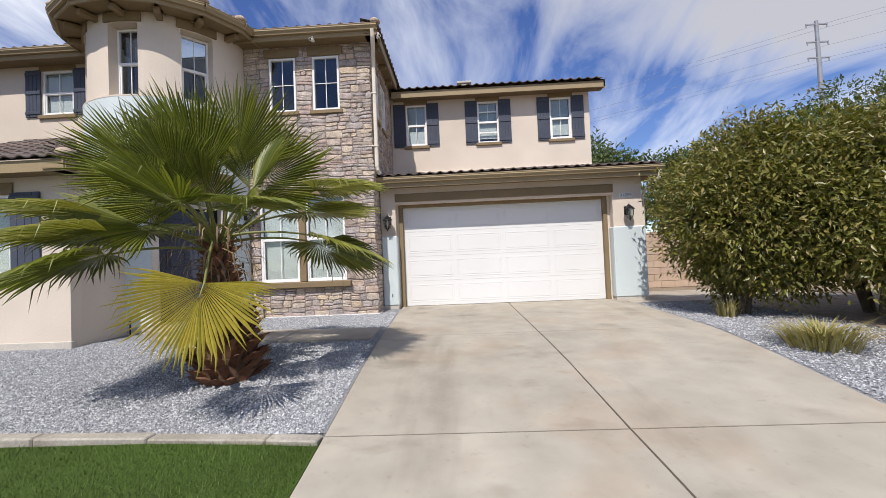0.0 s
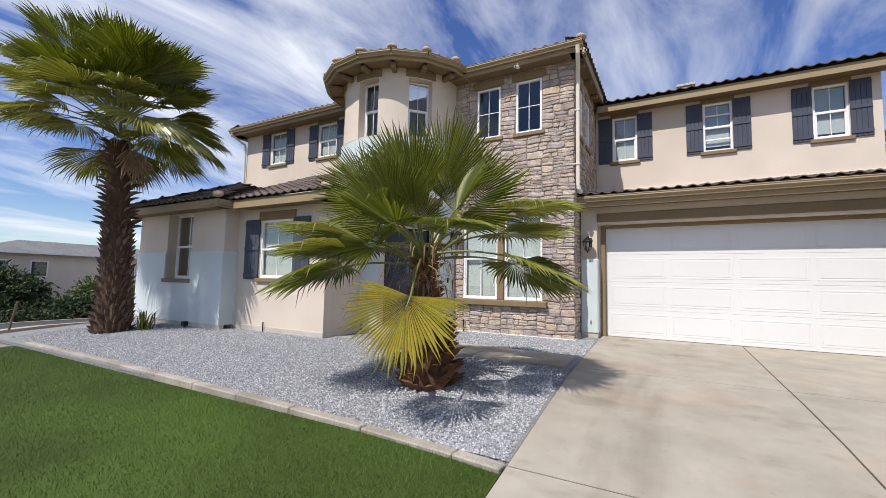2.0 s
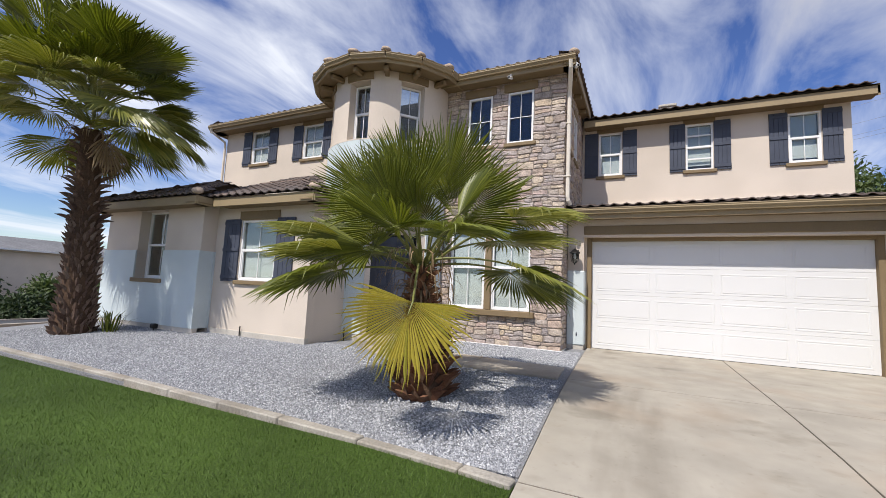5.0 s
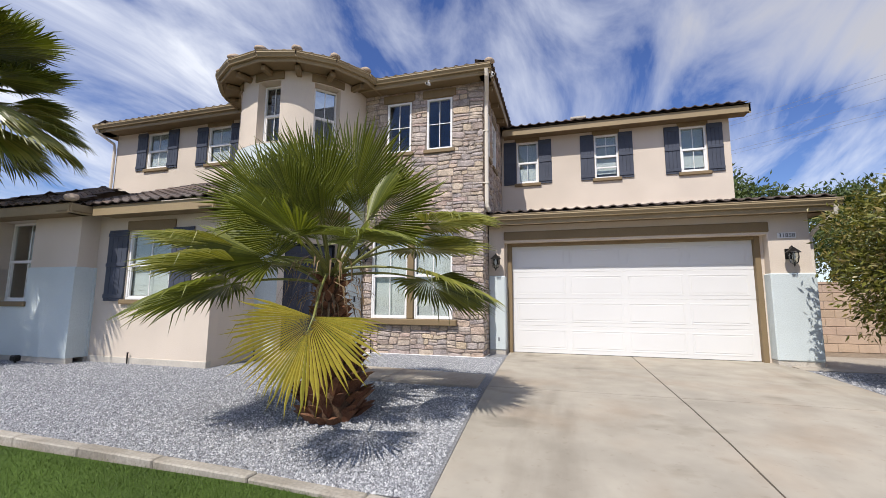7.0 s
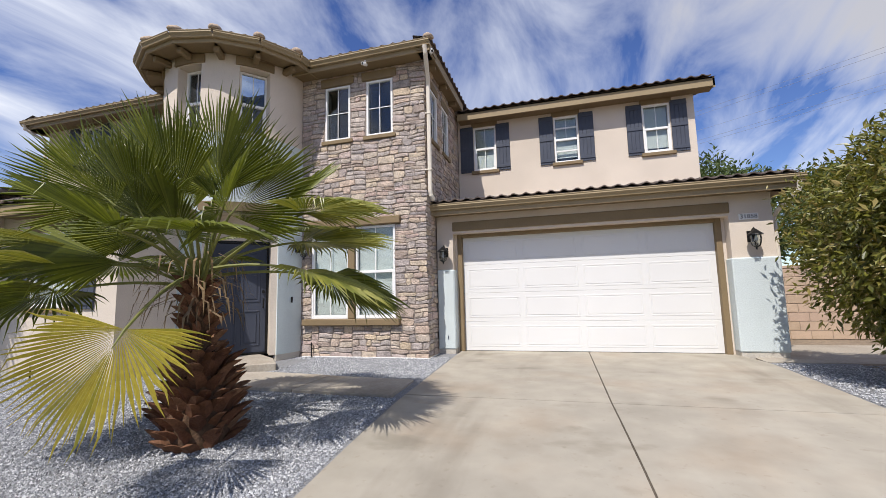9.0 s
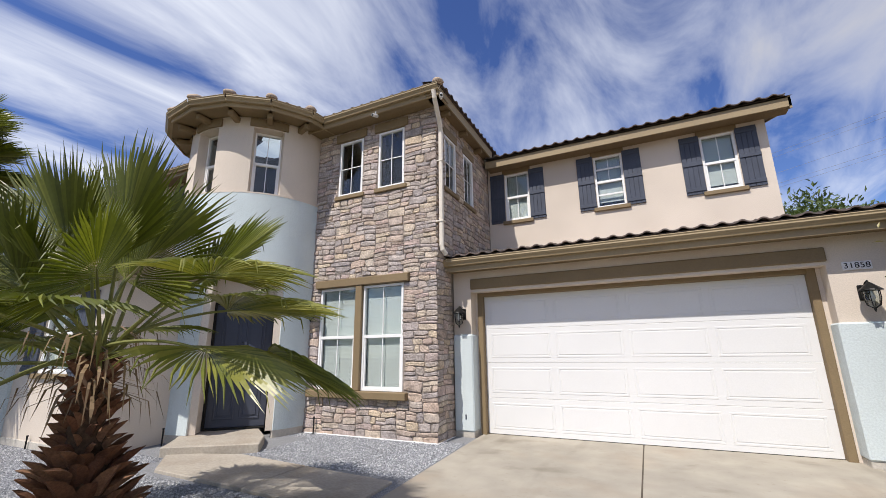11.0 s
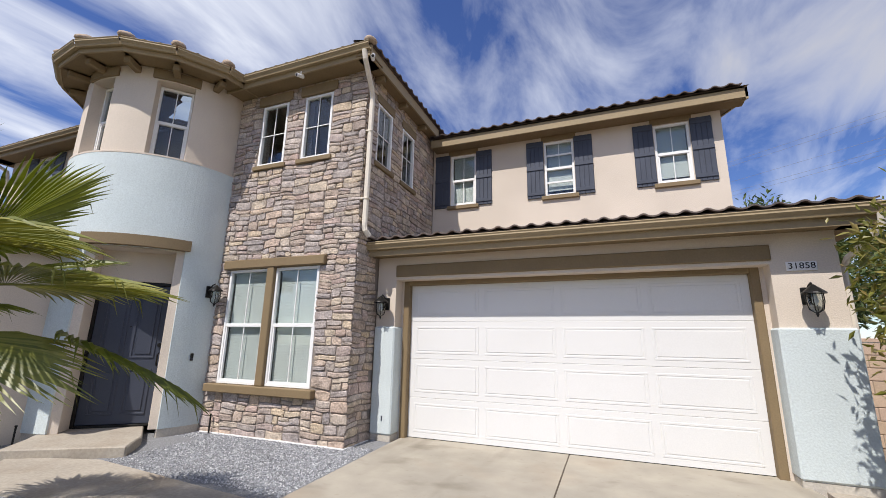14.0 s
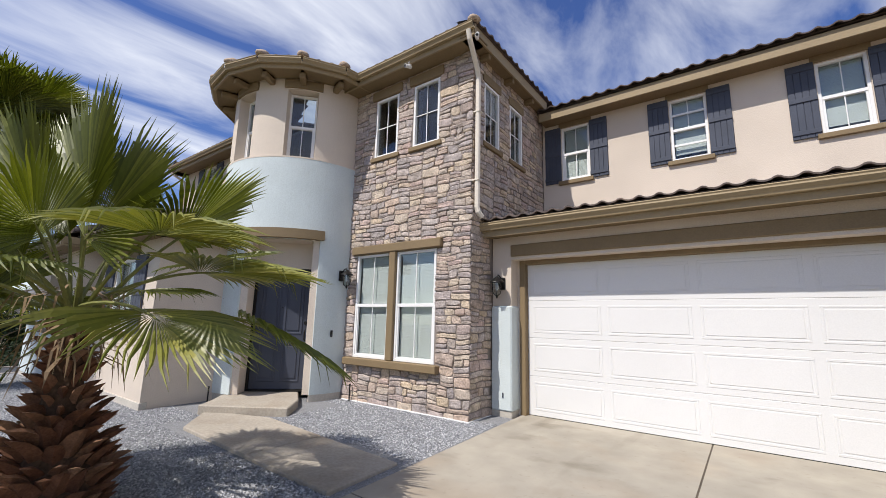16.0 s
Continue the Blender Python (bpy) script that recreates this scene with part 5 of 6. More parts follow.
# ---- shrubs and trees ----
def leaf_cloud(name, parent, blobs, n, size, mat, rng_seed, shell=0.55, slim=0.42):
    """Many small folded leaves scattered near the surfaces of overlapping blobs (x, y, z, rx, ry, rz), gathered in sprigs for an uneven outline."""
    r = np.random.RandomState(rng_seed)
    w = np.array([b[3] * b[4] + b[4] * b[5] + b[3] * b[5] for b in blobs])
    per = np.maximum(1, (n * w / w.sum()).astype(int))
    vs, fs = [], []
    for b, m in zip(blobs, per):
        sprigs = max(1, m // 9)
        d = r.normal(size=(sprigs, 3)); d /= np.linalg.norm(d, axis=1)[:, None]
        rr = shell + (1 - shell) * r.rand(sprigs) ** 0.6 + np.where(r.rand(sprigs) < 0.12, 0.10 * r.rand(sprigs), 0)
        cen = np.array(b[:3]) + d * rr[:, None] * np.array(b[3:])
        idx = r.randint(0, sprigs, m)
        p = cen[idx] + r.normal(size=(m, 3)) * size * 0.9
        out = d[idx] + r.normal(size=(m, 3)) * 0.75 + np.array([0, 0, -0.25])
        out /= np.linalg.norm(out, axis=1)[:, None]
        up = r.normal(size=(m, 3)) * 0.7 + d[idx] * 0.5 + np.array([0, 0, 0.8])
        sd = np.cross(out, up); sd /= np.linalg.norm(sd, axis=1)[:, None] + 1e-9
        nm = np.cross(sd, out)
        L = size * (0.7 + 0.7 * r.rand(m))[:, None]
        W = L * slim * 0.5
        q = np.stack([p, p + out * L * 0.45 - sd * W, p + out * L * 0.5 - nm * L * 0.08, p + out * L * 0.45 + sd * W, p + out * L - nm * L * 0.15], 1)
        st = sum(len(v) for v in vs)
        vs.append(q.reshape(-1, 3))
        base = st + 5 * np.arange(m)[:, None]
        fs.append(np.concatenate([base + np.array([[0, 1, 2]]), base + np.array([[0, 2, 3]]), base + np.array([[1, 4, 2]]), base + np.array([[2, 4, 3]])], 0))
    V, F = np.concatenate(vs), np.concatenate(fs)
    me = bpy.data.meshes.new(name)
    me.from_pydata(V.tolist(), [], F.tolist())
    me.materials.append(mat)
    ob = new(name, me)
    ob.parent = parent
    return ob


def stems(parent, n, spread, height, r0, rng, mat=BARK):
    for k in range(n):
        a = 2 * math.pi * k / n + rng.uniform(-0.3, 0.3)
        b0 = Vector((math.cos(a) * 0.14, math.sin(a) * 0.14, -0.05))
        b1 = Vector((math.cos(a) * spread, math.sin(a) * spread, height))
        c = b0.lerp(b1, 0.5) + Vector((rng.uniform(-0.1, 0.1), rng.uniform(-0.1, 0.1), 0.25))
        o = part("stem" if n > 1 else "trunk", tube(bezier(b0, c, b1, 7), [r0 * (1 - 0.1 * i) for i in range(8)], 7), mat, parent)
        for _ in range(3):
            t = rng.uniform(0.45, 0.9)
            s = b0.lerp(c, t).lerp(c.lerp(b1, t), t)
            e = s + Vector((rng.uniform(-1, 1) * spread * 0.6, rng.uniform(-1, 1) * spread * 0.6, rng.uniform(0.4, 0.9) * height * 0.4))
            part("branch", tube(bezier(s, s.lerp(e, 0.5) + Vector((0, 0, 0.08)), e, 4), [r0 * 0.4, r0 * 0.34, r0 * 0.26, r0 * 0.18, r0 * 0.1], 5), mat, o)


rng = random.Random(5)
shrub = thing("shrub", Matrix.Translation((5.35, 7.7, 0.6)), "large rounded evergreen shrub with several dark stems", "shrub")
stems(shrub, 6, 0.6, 2.0, 0.045, rng)
leaf_cloud("crown", shrub, [(0.1, 0, 2.0, 1.15, 1.2, 1.25), (-0.2, 0.2, 1.45, 0.95, 1.0, 0.85), (0.7, -0.2, 2.5, 1.0, 1.0, 1.0), (0.3, 0.2, 1.05, 0.95, 0.9, 0.6), (0.0, -0.5, 1.5, 0.9, 0.7, 0.85), (0.3, 0.1, 2.85, 0.75, 0.8, 0.7), (0.8, -0.5, 1.2, 0.8, 0.7, 0.75), (-0.42, 1.10, 2.25, 0.45, 0.6, 0.75), (0.5, -0.5, 0.75, 0.75, 0.6, 0.5), (0.1, 0.0, 0.7, 0.6, 0.6, 0.45), (-0.45, -0.35, 2.3, 0.5, 0.5, 0.5), (0.25, -0.85, 2.2, 0.5, 0.4, 0.5)], 40000, 0.100, LEAF, 3, 0.4, 0.36)
shrub2 = thing("shrub", Matrix.Translation((7.3, 7.2, 0.58)), "very large spreading evergreen shrub over bare earth", "shrub")
stems(shrub2, 5, 0.9, 2.2, 0.06, rng)
leaf_cloud("crown", shrub2, [(0.0, 0, 2.05, 1.5, 1.5, 1.4), (-0.8, -0.4, 1.6, 1.0, 1.1, 0.95), (0.9, -0.5, 1.9, 1.4, 1.3, 1.3), (-0.3, -1.0, 1.5, 1.1, 0.9, 1.0), (0.6, -1.2, 1.7, 1.2, 0.9, 1.1), (-0.5, 0.3, 2.65, 1.1, 1.0, 0.9), (1.4, 0.2, 2.0, 1.3, 1.2, 1.3), (-0.9, -0.9, 1.05, 0.7, 0.7, 0.6), (0.3, -1.0, 0.75, 1.0, 0.7, 0.5), (1.2, -0.8, 0.8, 0.9, 0.7, 0.55), (-0.4, -1.5, 2.0, 0.5, 0.45, 0.5), (0.5, -1.6, 2.3, 0.55, 0.45, 0.5), (-0.2, -0.8, 2.9, 0.6, 0.5, 0.5)], 46000, 0.104, LEAF, 4, 0.4, 0.36)
shrub3 = thing("shrub", Matrix.Translation((9.6, 6.6, 0.58)), "spreading evergreen shrub at the edge of the bed", "shrub")
stems(shrub3, 4, 0.8, 2.0, 0.05, rng)
leaf_cloud("crown", shrub3, [(0, 0, 2.2, 1.6, 1.5, 1.5), (-0.5, -0.8, 1.6, 1.2, 1.0, 1.0)], 9000, 0.11, LEAF, 6)


def far_tree(x, y, z, h, r, seed, n=4200, size=0.3, label="feathery green tree rising behind the house", mat=LEAF2):
    t = thing("tree", Matrix.Translation((x, y, z)), label, "tree")
    q = random.Random(seed)
    stems(t, 1, 0.3, h * 0.75, h * 0.03, q)
    bl = [(q.uniform(-0.6, 0.6) * r, q.uniform(-0.6, 0.6) * r, h - r * q.uniform(0.5, 1.4), r * q.uniform(0.45, 0.75), r * q.uniform(0.45, 0.75), r * q.uniform(0.35, 0.6)) for _ in range(7)]
    leaf_cloud("crown", t, bl, n, size, mat, seed, 0.3, 0.4)
    return t


for i, (x, y, h, r) in enumerate(((10.6, 30, 10.6, 2.8), (15.2, 30, 9.4, 2.4), (23.5, 29, 11.6, 3.6), (28.0, 30, 13.6, 4.2), (33.5, 31, 15.6, 4.6))):
    far_tree(x, y, 0.5, h - 0.4, r, 40 + i, 6500, 0.30)
# greenery beyond the side wall
for i, (x, y, h, r) in enumerate(((6.6, 15.0, 3.9, 1.3), (9.0, 15.5, 4.4, 1.6), (12.5, 15.5, 4.6, 2.0))):
    far_tree(x, y, 0.55, h, r, 60 + i, 3500, 0.13, "green shrub behind the block wall")


def tuft(name, x, y, z, n, h, spread, seed, mat, label, width=0.012):
    t = thing(name, Matrix.Translation((x, y, z)), label, "plant")
    q = random.Random(seed)
    bm = bmesh.new()
    for _ in range(n):
        a = q.uniform(0, 2 * math.pi); r0 = q.uniform(0, spread * 0.5)
        b0 = Vector((math.cos(a) * r0, math.sin(a) * r0, 0))
        d = Vector((math.cos(a), math.sin(a), 0)); s = Vector((-d.y, d.x, 0)) * width * q.uniform(0.6, 1.2)
        hh = h * q.uniform(0.6, 1.1); k = spread * q.uniform(0.2, 0.7)
        b1, b2 = b0 + d * k * 0.35 + Vector((0, 0, hh * 0.65)), b0 + d * k + Vector((0, 0, hh * q.uniform(0.75, 1.0)))
        v = [bm.verts.new(c) for c in (b0 - s, b0 + s, b1 + s * 0.8, b1 - s * 0.8, b2)]
        bm.faces.new(v[:4]); bm.faces.new((v[3], v[2], v[4]))
    part("leaves", bm, mat, t)
    return t


tuft("strap_plant", 4.75, 5.3, 0.53, 340, 0.36, 0.7, 1, STRAP, "clump of short yellow-green strap leaves in gravel")
tuft("strap_plant", 4.95, 7.35, 0.6, 90, 0.36, 0.3, 2, STRAP, "clump of yellow-green strap leaves beneath the shrub")
tuft("strap_plant", 5.95, 5.0, 0.52, 120, 0.75, 0.8, 3, STRAP, "spiky grey-green strap plant at the bed's edge", 0.014)
tuft("strap_plant", -10.35, 5.45, 0.55, 40, 0.55, 0.6, 4, FROND, "small green strap plant at the palm's foot", 0.016)


# ---- wall lamps, number plate and small fixtures ----
def lantern(x, y, z, turn, label):
    """A hooded wall lantern; local y points into the wall."""
    e = thing("wall_lantern", pose(x, y, z, 0, 0, turn) @ Matrix.Scale(1.2, 4), label, "wall lamp", "lanterns on the house front")
    part("backplate", box(-0.055, 0.055, -0.02, 0.0, -0.02, 0.15, 0.008), BLACK, e)
    part("arm", tube([(0, -0.01, 0.10), (0, -0.06, 0.16), (0, -0.12, 0.18), (0, -0.15, 0.13)], 0.01, 6), BLACK, e)
    bm = bmesh.new()
    rings = []
    for r, zc in ((0.012, 0.16), (0.05, 0.125), (0.095, 0.085), (0.10, 0.072), (0.0, 0.075)):
        rings.append([bm.verts.new((math.cos(t) * r, -0.15 + math.sin(t) * r, zc)) for t in [2 * math.pi * k / 16 for k in range(16)]])
    for p, q in zip(rings, rings[1:]):
        for k in range(16):
            bm.faces.new((p[k], p[(k + 1) % 16], q[(k + 1) % 16], q[k]))
    bmesh.ops.remove_doubles(bm, verts=bm.verts, dist=1e-4)
    part("hood", bm, BLACK, e)
    bm = bmesh.new()
    rings = []
    for r, zc in ((0.058, 0.073), (0.062, 0.0), (0.045, -0.07), (0.02, -0.10)):
        rings.append([bm.verts.new((math.cos(t) * r, -0.15 + math.sin(t) * r, zc)) for t in [2 * math.pi * k / 12 for k in range(12)]])
    for p, q in zip(rings, rings[1:]):
        for k in range(12):
            bm.faces.new((p[k], q[k], q[(k + 1) % 12], p[(k + 1) % 12]))
    part("glass_shade", bm, GLASS, e, "clear glass shade", True)
    for k in range(6):
        t = 2 * math.pi * k / 6
        c, s = math.cos(t), math.sin(t)
        part("cage_bar", tube([(c * 0.07, -0.15 + s * 0.07, 0.08), (c * 0.072, -0.15 + s * 0.072, 0.0), (c * 0.055, -0.15 + s * 0.055, -0.08), (c * 0.01, -0.15 + s * 0.01, -0.11)], 0.005, 5), BLACK, e)
    part("finial", tube([(0, -0.15, -0.10), (0, -0.15, -0.125), (0, -0.15, -0.15)], [0.012, 0.014, 0.003], 8), BLACK, e)
    part("bulb", tube([(0, -0.15, -0.04), (0, -0.15, -0.01), (0, -0.15, 0.03), (0, -0.15, 0.07)], [0.008, 0.026, 0.022, 0.012], 10), WHITE, e)
    return e


lantern(-1.2, GY, 2.68, 0, "black metal lantern on the garage pier")
lantern(4.44, GY, 2.68, 0, "black metal lantern beneath the house number")
LA = 85
lx, ly = rad(LA, TR)
lantern(lx, ly, 2.86, LA, "black metal lantern beside the front door")

plate = thing("house_number", Matrix.Translation((4.43, GY, 3.12)), "white house number plate with black digits", "house number")
part("plate", box(-0.15, 0.15, -0.018, 0, -0.055, 0.055, 0.004), WHITE, plate)
fc = bpy.data.curves.new("digits", "FONT")
fc.body, fc.size, fc.align_x, fc.align_y, fc.extrude, fc.space_character = "31858", 0.105, "CENTER", "CENTER", 0.002, 1.05
fc.materials.append(BLACK)
dg = new("digits", fc)
dg.parent = plate
dg.matrix_basis = pose(0, -0.021, 0, 90, 0, 0)
dg["label"] = "black digits 31858"

DA2 = 80
bx, by = rad(DA2, TR)
bell = thing("doorbell", pose(bx, by, 1.84, 0, 0, DA2), "small black video doorbell on blue stucco", "doorbell")
part("housing", box(-0.022, 0.022, -0.025, 0.0, -0.06, 0.06, 0.006), BLACK, bell)
part("button", tube([(0, -0.025, -0.03), (0, -0.029, -0.03)], 0.012, 12), SHUT, bell)


def bullet_camera(x, y, z, aim, label):
    e = thing("security_camera", pose(x, y, z, 0, 0, aim), label, "security camera")
    part("mount", tube([(0, 0, 0.06), (0, 0, 0.0)], [0.035, 0.03], 12), WHITE, e)
    part("body", tube([(0, 0.03, -0.02), (0, -0.09, -0.045), (0, -0.11, -0.05)], [0.03, 0.034, 0.034], 12), WHITE, e)
    part("lens", tube([(0, -0.111, -0.05), (0, -0.118, -0.051)], [0.026, 0.02], 12), BLACK, e)
    return e


bullet_camera(-2.55, 9.02, 6.73, -10, "white bullet security camera under the tower eave")
bullet_camera(-1.12, 9.05, 6.74, 30, "white security camera at the tower corner")
for x, y, z, h in ((-3.95, 9.29, 0.62, 0.30), (-5.62, 7.55, 0.62, 0.26), (-7.6, 6.55, 0.6, 0.2), (-11.4, 6.2, 0.6, 0.22)):
    e = thing("pipe_stub", Matrix.Translation((x, y, z)), "short dark pipe stub standing in the gravel", "pipe")
    part("pipe", tube([(0, 0, -0.05), (0, 0, h)], 0.013, 8), BLACK, e)
    part("cap", tube([(0, 0, h), (0, 0, h + 0.02)], 0.018, 8), BLACK, e)
spot = thing("spotlight", Matrix.Translation((-9.75, 6.05, 0.60)), "small black garden spotlight by the wall", "spotlight")
part("housing", box(-0.07, 0.07, -0.06, 0.06, 0.03, 0.14, 0.02), BLACK, spot)
part("stake", tube([(0, 0, -0.05), (0, 0, 0.04)], 0.015, 6), BLACK, spot)
o = thing("vent_cover", Matrix.Translation((-1.16, GY - 0.05, 0.98)), "small grey weep cover on the pier", "cover")
part("cover", box(-0.012, 0.012, -0.01, 0, -0.04, 0.04, 0.003), SHUT, o)

# ---- utility pole and wires ----
pole = thing("utility_pole", Matrix.Translation((35.1, 40.1, 0.4)), "tall grey steel utility pole with cross-arms", "utility pole")
part("mast", tube([(0, 0, 0), (0, 0, 12), (-0.12, 0, 22.4)], [0.30, 0.24, 0.15], 10), STEEL, pole)
for z, w in ((22.0, 1.0), (20.3, 1.0), (18.8, 1.0), (15.8, 1.25)):
    arm = part("cross_arm", box(-w - 0.1, w - 0.1, -0.06, 0.06, z, z + 0.14, 0.02), STEEL, pole)
    for x in (-w - 0.05, w - 0.15):
        part("insulator", tube([(x, 0, z), (x, 0, z - 0.25)], 0.05, 6), STEEL, arm)
for i, (z, x) in enumerate(((22.0, -1.05), (22.0, 0.85), (20.3, 0.85), (18.8, 0.85), (18.8, -1.05))):
    w = thing("power_line", Matrix.Translation((35.1 + x, 40.1, 0.4 + z)), "thin dark overhead power line", "cable")
    for s, e in ((1, Vector((46, -26, 3))), (-1, Vector((-70, 42, -3)))):
        part("wire", tube(bezier(Vector((0, 0, -0.25)), e * 0.5 + Vector((0, 0, -1.2)), e, 12), 0.012, 4), STEEL, w)

# ---- across the street: house, hedge, trees ----
hx, hz = -45.0, -2.05
house = thing("house", Matrix.Translation((hx, 17.5, hz)), "pale two-storey house with grey hip roof across the street", "house")
part("wall", panel_wall(14, 5.5, 0.25, [(0.7, 1.7, 3.6, 4.8), (3.0, 4.0, 3.6, 4.8), (6.5, 7.5, 0.6, 1.9), (9, 10.4, 3.4, 4.8)]), BEIGE, house).matrix_basis = pose(0, -7, 0, 0, 0, 90)
part("wall", panel_wall(5, 5.5, 0.25, []), BEIGE, house).matrix_basis = pose(-5.25, -7, 0, 0, 0, 0)
bm = bmesh.new()
v = [bm.verts.new(c) for c in ((0.5, -7.5, 5.5), (0.5, 7.5, 5.5), (-5.7, 7.5, 5.5), (-5.7, -7.5, 5.5), (-2.6, -4.2, 6.6), (-2.6, 4.2, 6.6))]
for f in ((0, 1, 5, 4), (1, 2, 5), (2, 3, 4, 5), (3, 0, 4), (0, 3, 2, 1)):
    bm.faces.new([v[i] for i in f])
part("roof", bm, material("grey_shingle", (0.17, 0.17, 0.175), 0.9, (0.8, 6), 0.15, 0.3), house, "grey shingle hip roof")
part("gutter", box(0.45, 0.6, -7.5, 7.5, 5.38, 5.52), WHITE, house, "white gutter")
for y0, z0, w, h in ((-6.3, 3.6, 1.0, 1.2), (-4.0, 3.6, 1.0, 1.2), (-0.5, 0.6, 1.0, 1.3), (2.0, 3.4, 1.4, 1.4)):
    o = part("window", box(-0.1, 0.03, y0 - 0.06, y0 + w + 0.06, z0 - 0.06, z0 + h + 0.06), WHITE, house)
    part("pane", box(0.03, 0.045, y0 + 0.02, y0 + w - 0.02, z0 + 0.02, z0 + h - 0.02), GLASS, o)
    # dark sheet behind the glass stands in for the unlit room
    part("dark_room_sheet", box(0.026, 0.034, y0 + 0.03, y0 + w - 0.03, z0 + 0.03, z0 + h - 0.03), SHUT, o)


def hedge(x0, x1, y0, y1, z, h, seed, n, label):
    t = thing("hedge", Matrix.Translation(((x0 + x1) / 2, (y0 + y1) / 2, z)), label, "hedge")
    q = random.Random(seed)
    L = y1 - y0
    bl = [(q.uniform(-0.2, 0.2) * (x1 - x0), (k + 0.5) / 9 * L - L / 2, h * 0.5, (x1 - x0) * 0.5, L / 12, h * q.uniform(0.45, 0.58)) for k in range(9)]
    leaf_cloud("foliage", t, bl, n, 0.26, LEAF_SHADED, seed, 0.5)


hedge(-41, -39, 4, 21, -2.0, 1.9, 71, 14000, "clipped dark green hedge before the far house")
hedge(-37.4, -36, 3, 14, -1.75, 1.0, 72, 5000, "low green hedge by the far pavement")
for i, (x, y, h, r) in enumerate(((-41.5, 8.6, 4.6, 1.9), (-43, 5.2, 4.4, 2.0), (-42.4, 12.0, 4.6, 1.7), (-39.5, 15.6, 3.4, 1.3), (-38, 17.8, 2.8, 1.0), (-60, 3, 7, 3.2), (-37.5, 13.8, 2.0, 0.9))):
    # three of these trees take the leaf colour darkened for shade
    far_tree(x, y, -2.1, h, r, 80 + i, 5000, 0.34, "rounded green garden tree across the street", LEAF_SHADED if i in (0, 2, 6) else LEAF2)
sheet("road", -34, -19, -20, 30, 0.0, ASPH, 0.05, 2, label="grey asphalt side street", category="road")
sheet("pavement", -18.8, -17.2, -20, 30, 0.04, WALKC, 0.14, 2, label="pale concrete side pavement", category="pavement")
sheet("pavement", -35.8, -34.1, -20, 30, 0.06, WALKC, 0.14, 2, label="far pale concrete pavement", category="pavement")
marker = thing("marker_post", Matrix.Translation((-17.0, 5.0, 0.2)), "leaning thin brown marker post by the road", "post")
part("post", tube([(0, 0, -0.1), (0.05, 0.12, 0.75)], 0.03, 6), BARK, marker)

# side gate wall at the far left end, split-face block
side = thing("block_wall", Matrix.Translation((-14.4, 8.0, 0.35)), "split-face tan block garden wall beyond the house", "garden wall")
part("core", box(0.0, 1.88, 0.02, 0.18, 0, 2.2), GROUT, side)
bme = finish(box(0.004, 0.386, 0.0, 0.03, 0.004, 0.186, 0.006), "block", BLOCK)
for j in range(11):
    for k in range(5):
        x0 = k * 0.39 - (0.195 if j % 2 else 0)
        if -0.02 < x0 < 1.6:
            piece("block", bme, side, Matrix.Translation((x0, 0, j * 0.19 + 0.06)))

# tan block wall to the right of the garage
bw = thing("block_wall", Matrix.Translation((4.95, 13.0, 0.66)), "tan concrete block garden wall in running bond", "garden wall")
part("core", box(-0.2, 9, 0.012, 0.18, -0.1, 1.62), GROUT, bw)
part("cap", box(-0.2, 9, -0.01, 0.2, 1.625, 1.69, 0.008), BLOCK, bw)
bme = finish(box(0.005, 0.395, 0.0, 0.03, 0.005, 0.195, 0.006), "block", BLOCK)
for j in range(8):
    for k in range(23):
        piece("block", bme, bw, Matrix.Translation((k * 0.40 - (0.2 if j % 2 else 0), 0, j * 0.203)))
# no opening is cut: a black block gives the dark inside of the hole
part("weep_hole", box(0.95, 1.13, -0.006, 0.03, 0.03, 0.10), BLACK, bw)

# ---- loose gravel and turf blades ----
def scatter_stones(name, region, n, size, seed, label):
    """Loose angular chips lying on the bed. region(r, n) gives x and y."""
    r = np.random.RandomState(seed)
    x, y = region(r, n)
    keep = (x < np.interp(y, [2.5, 9.7, 10.4], [-0.68, -0.99, -1.0])) | (x > np.interp(y, [3.6, 6.5, 9.3, 10.4], [3.93, 4.23, 4.35, 4.2]))
    x, y = x[keep], y[keep]
    n = len(x)
    z = np.interp(y, [-60, -9, 0, 3.5, 5, 6.3, 9, 10.4, 14, 80], [-1.3, -0.42, 0.20, 0.43, 0.55, 0.62, 0.65, 0.67, 0.68, 0.68]) - 0.012
    oct_v = np.array([[1, 0, 0], [-0.3, 0.95, 0.1], [-0.6, -0.8, 0], [0.15, 0.1, 0.75]])
    oct_f = np.array([[0, 1, 3], [1, 2, 3], [2, 0, 3]])
    a = r.rand(n) * 2 * np.pi
    s = size * (0.55 + 0.8 * r.rand(n))
    v = oct_v[None] * (1 + 0.35 * r.normal(size=(n, 4, 3))) * s[:, None, None]
    c, q = np.cos(a)[:, None], np.sin(a)[:, None]
    vx = v[:, :, 0] * c - v[:, :, 1] * q + x[:, None]
    vy = v[:, :, 0] * q + v[:, :, 1] * c + y[:, None]
    vz = v[:, :, 2] + z[:, None]
    V = np.stack([vx, vy, vz], 2).reshape(-1, 3)
    F = (4 * np.arange(n)[:, None, None] + oct_f[None]).reshape(-1, 3)
    me = bpy.data.meshes.new(name)
    me.from_pydata(V.tolist(), [], F.tolist())
    me.materials.append(PEBB)
    return tagged(new(name, me), label, "gravel", kind="stuff")


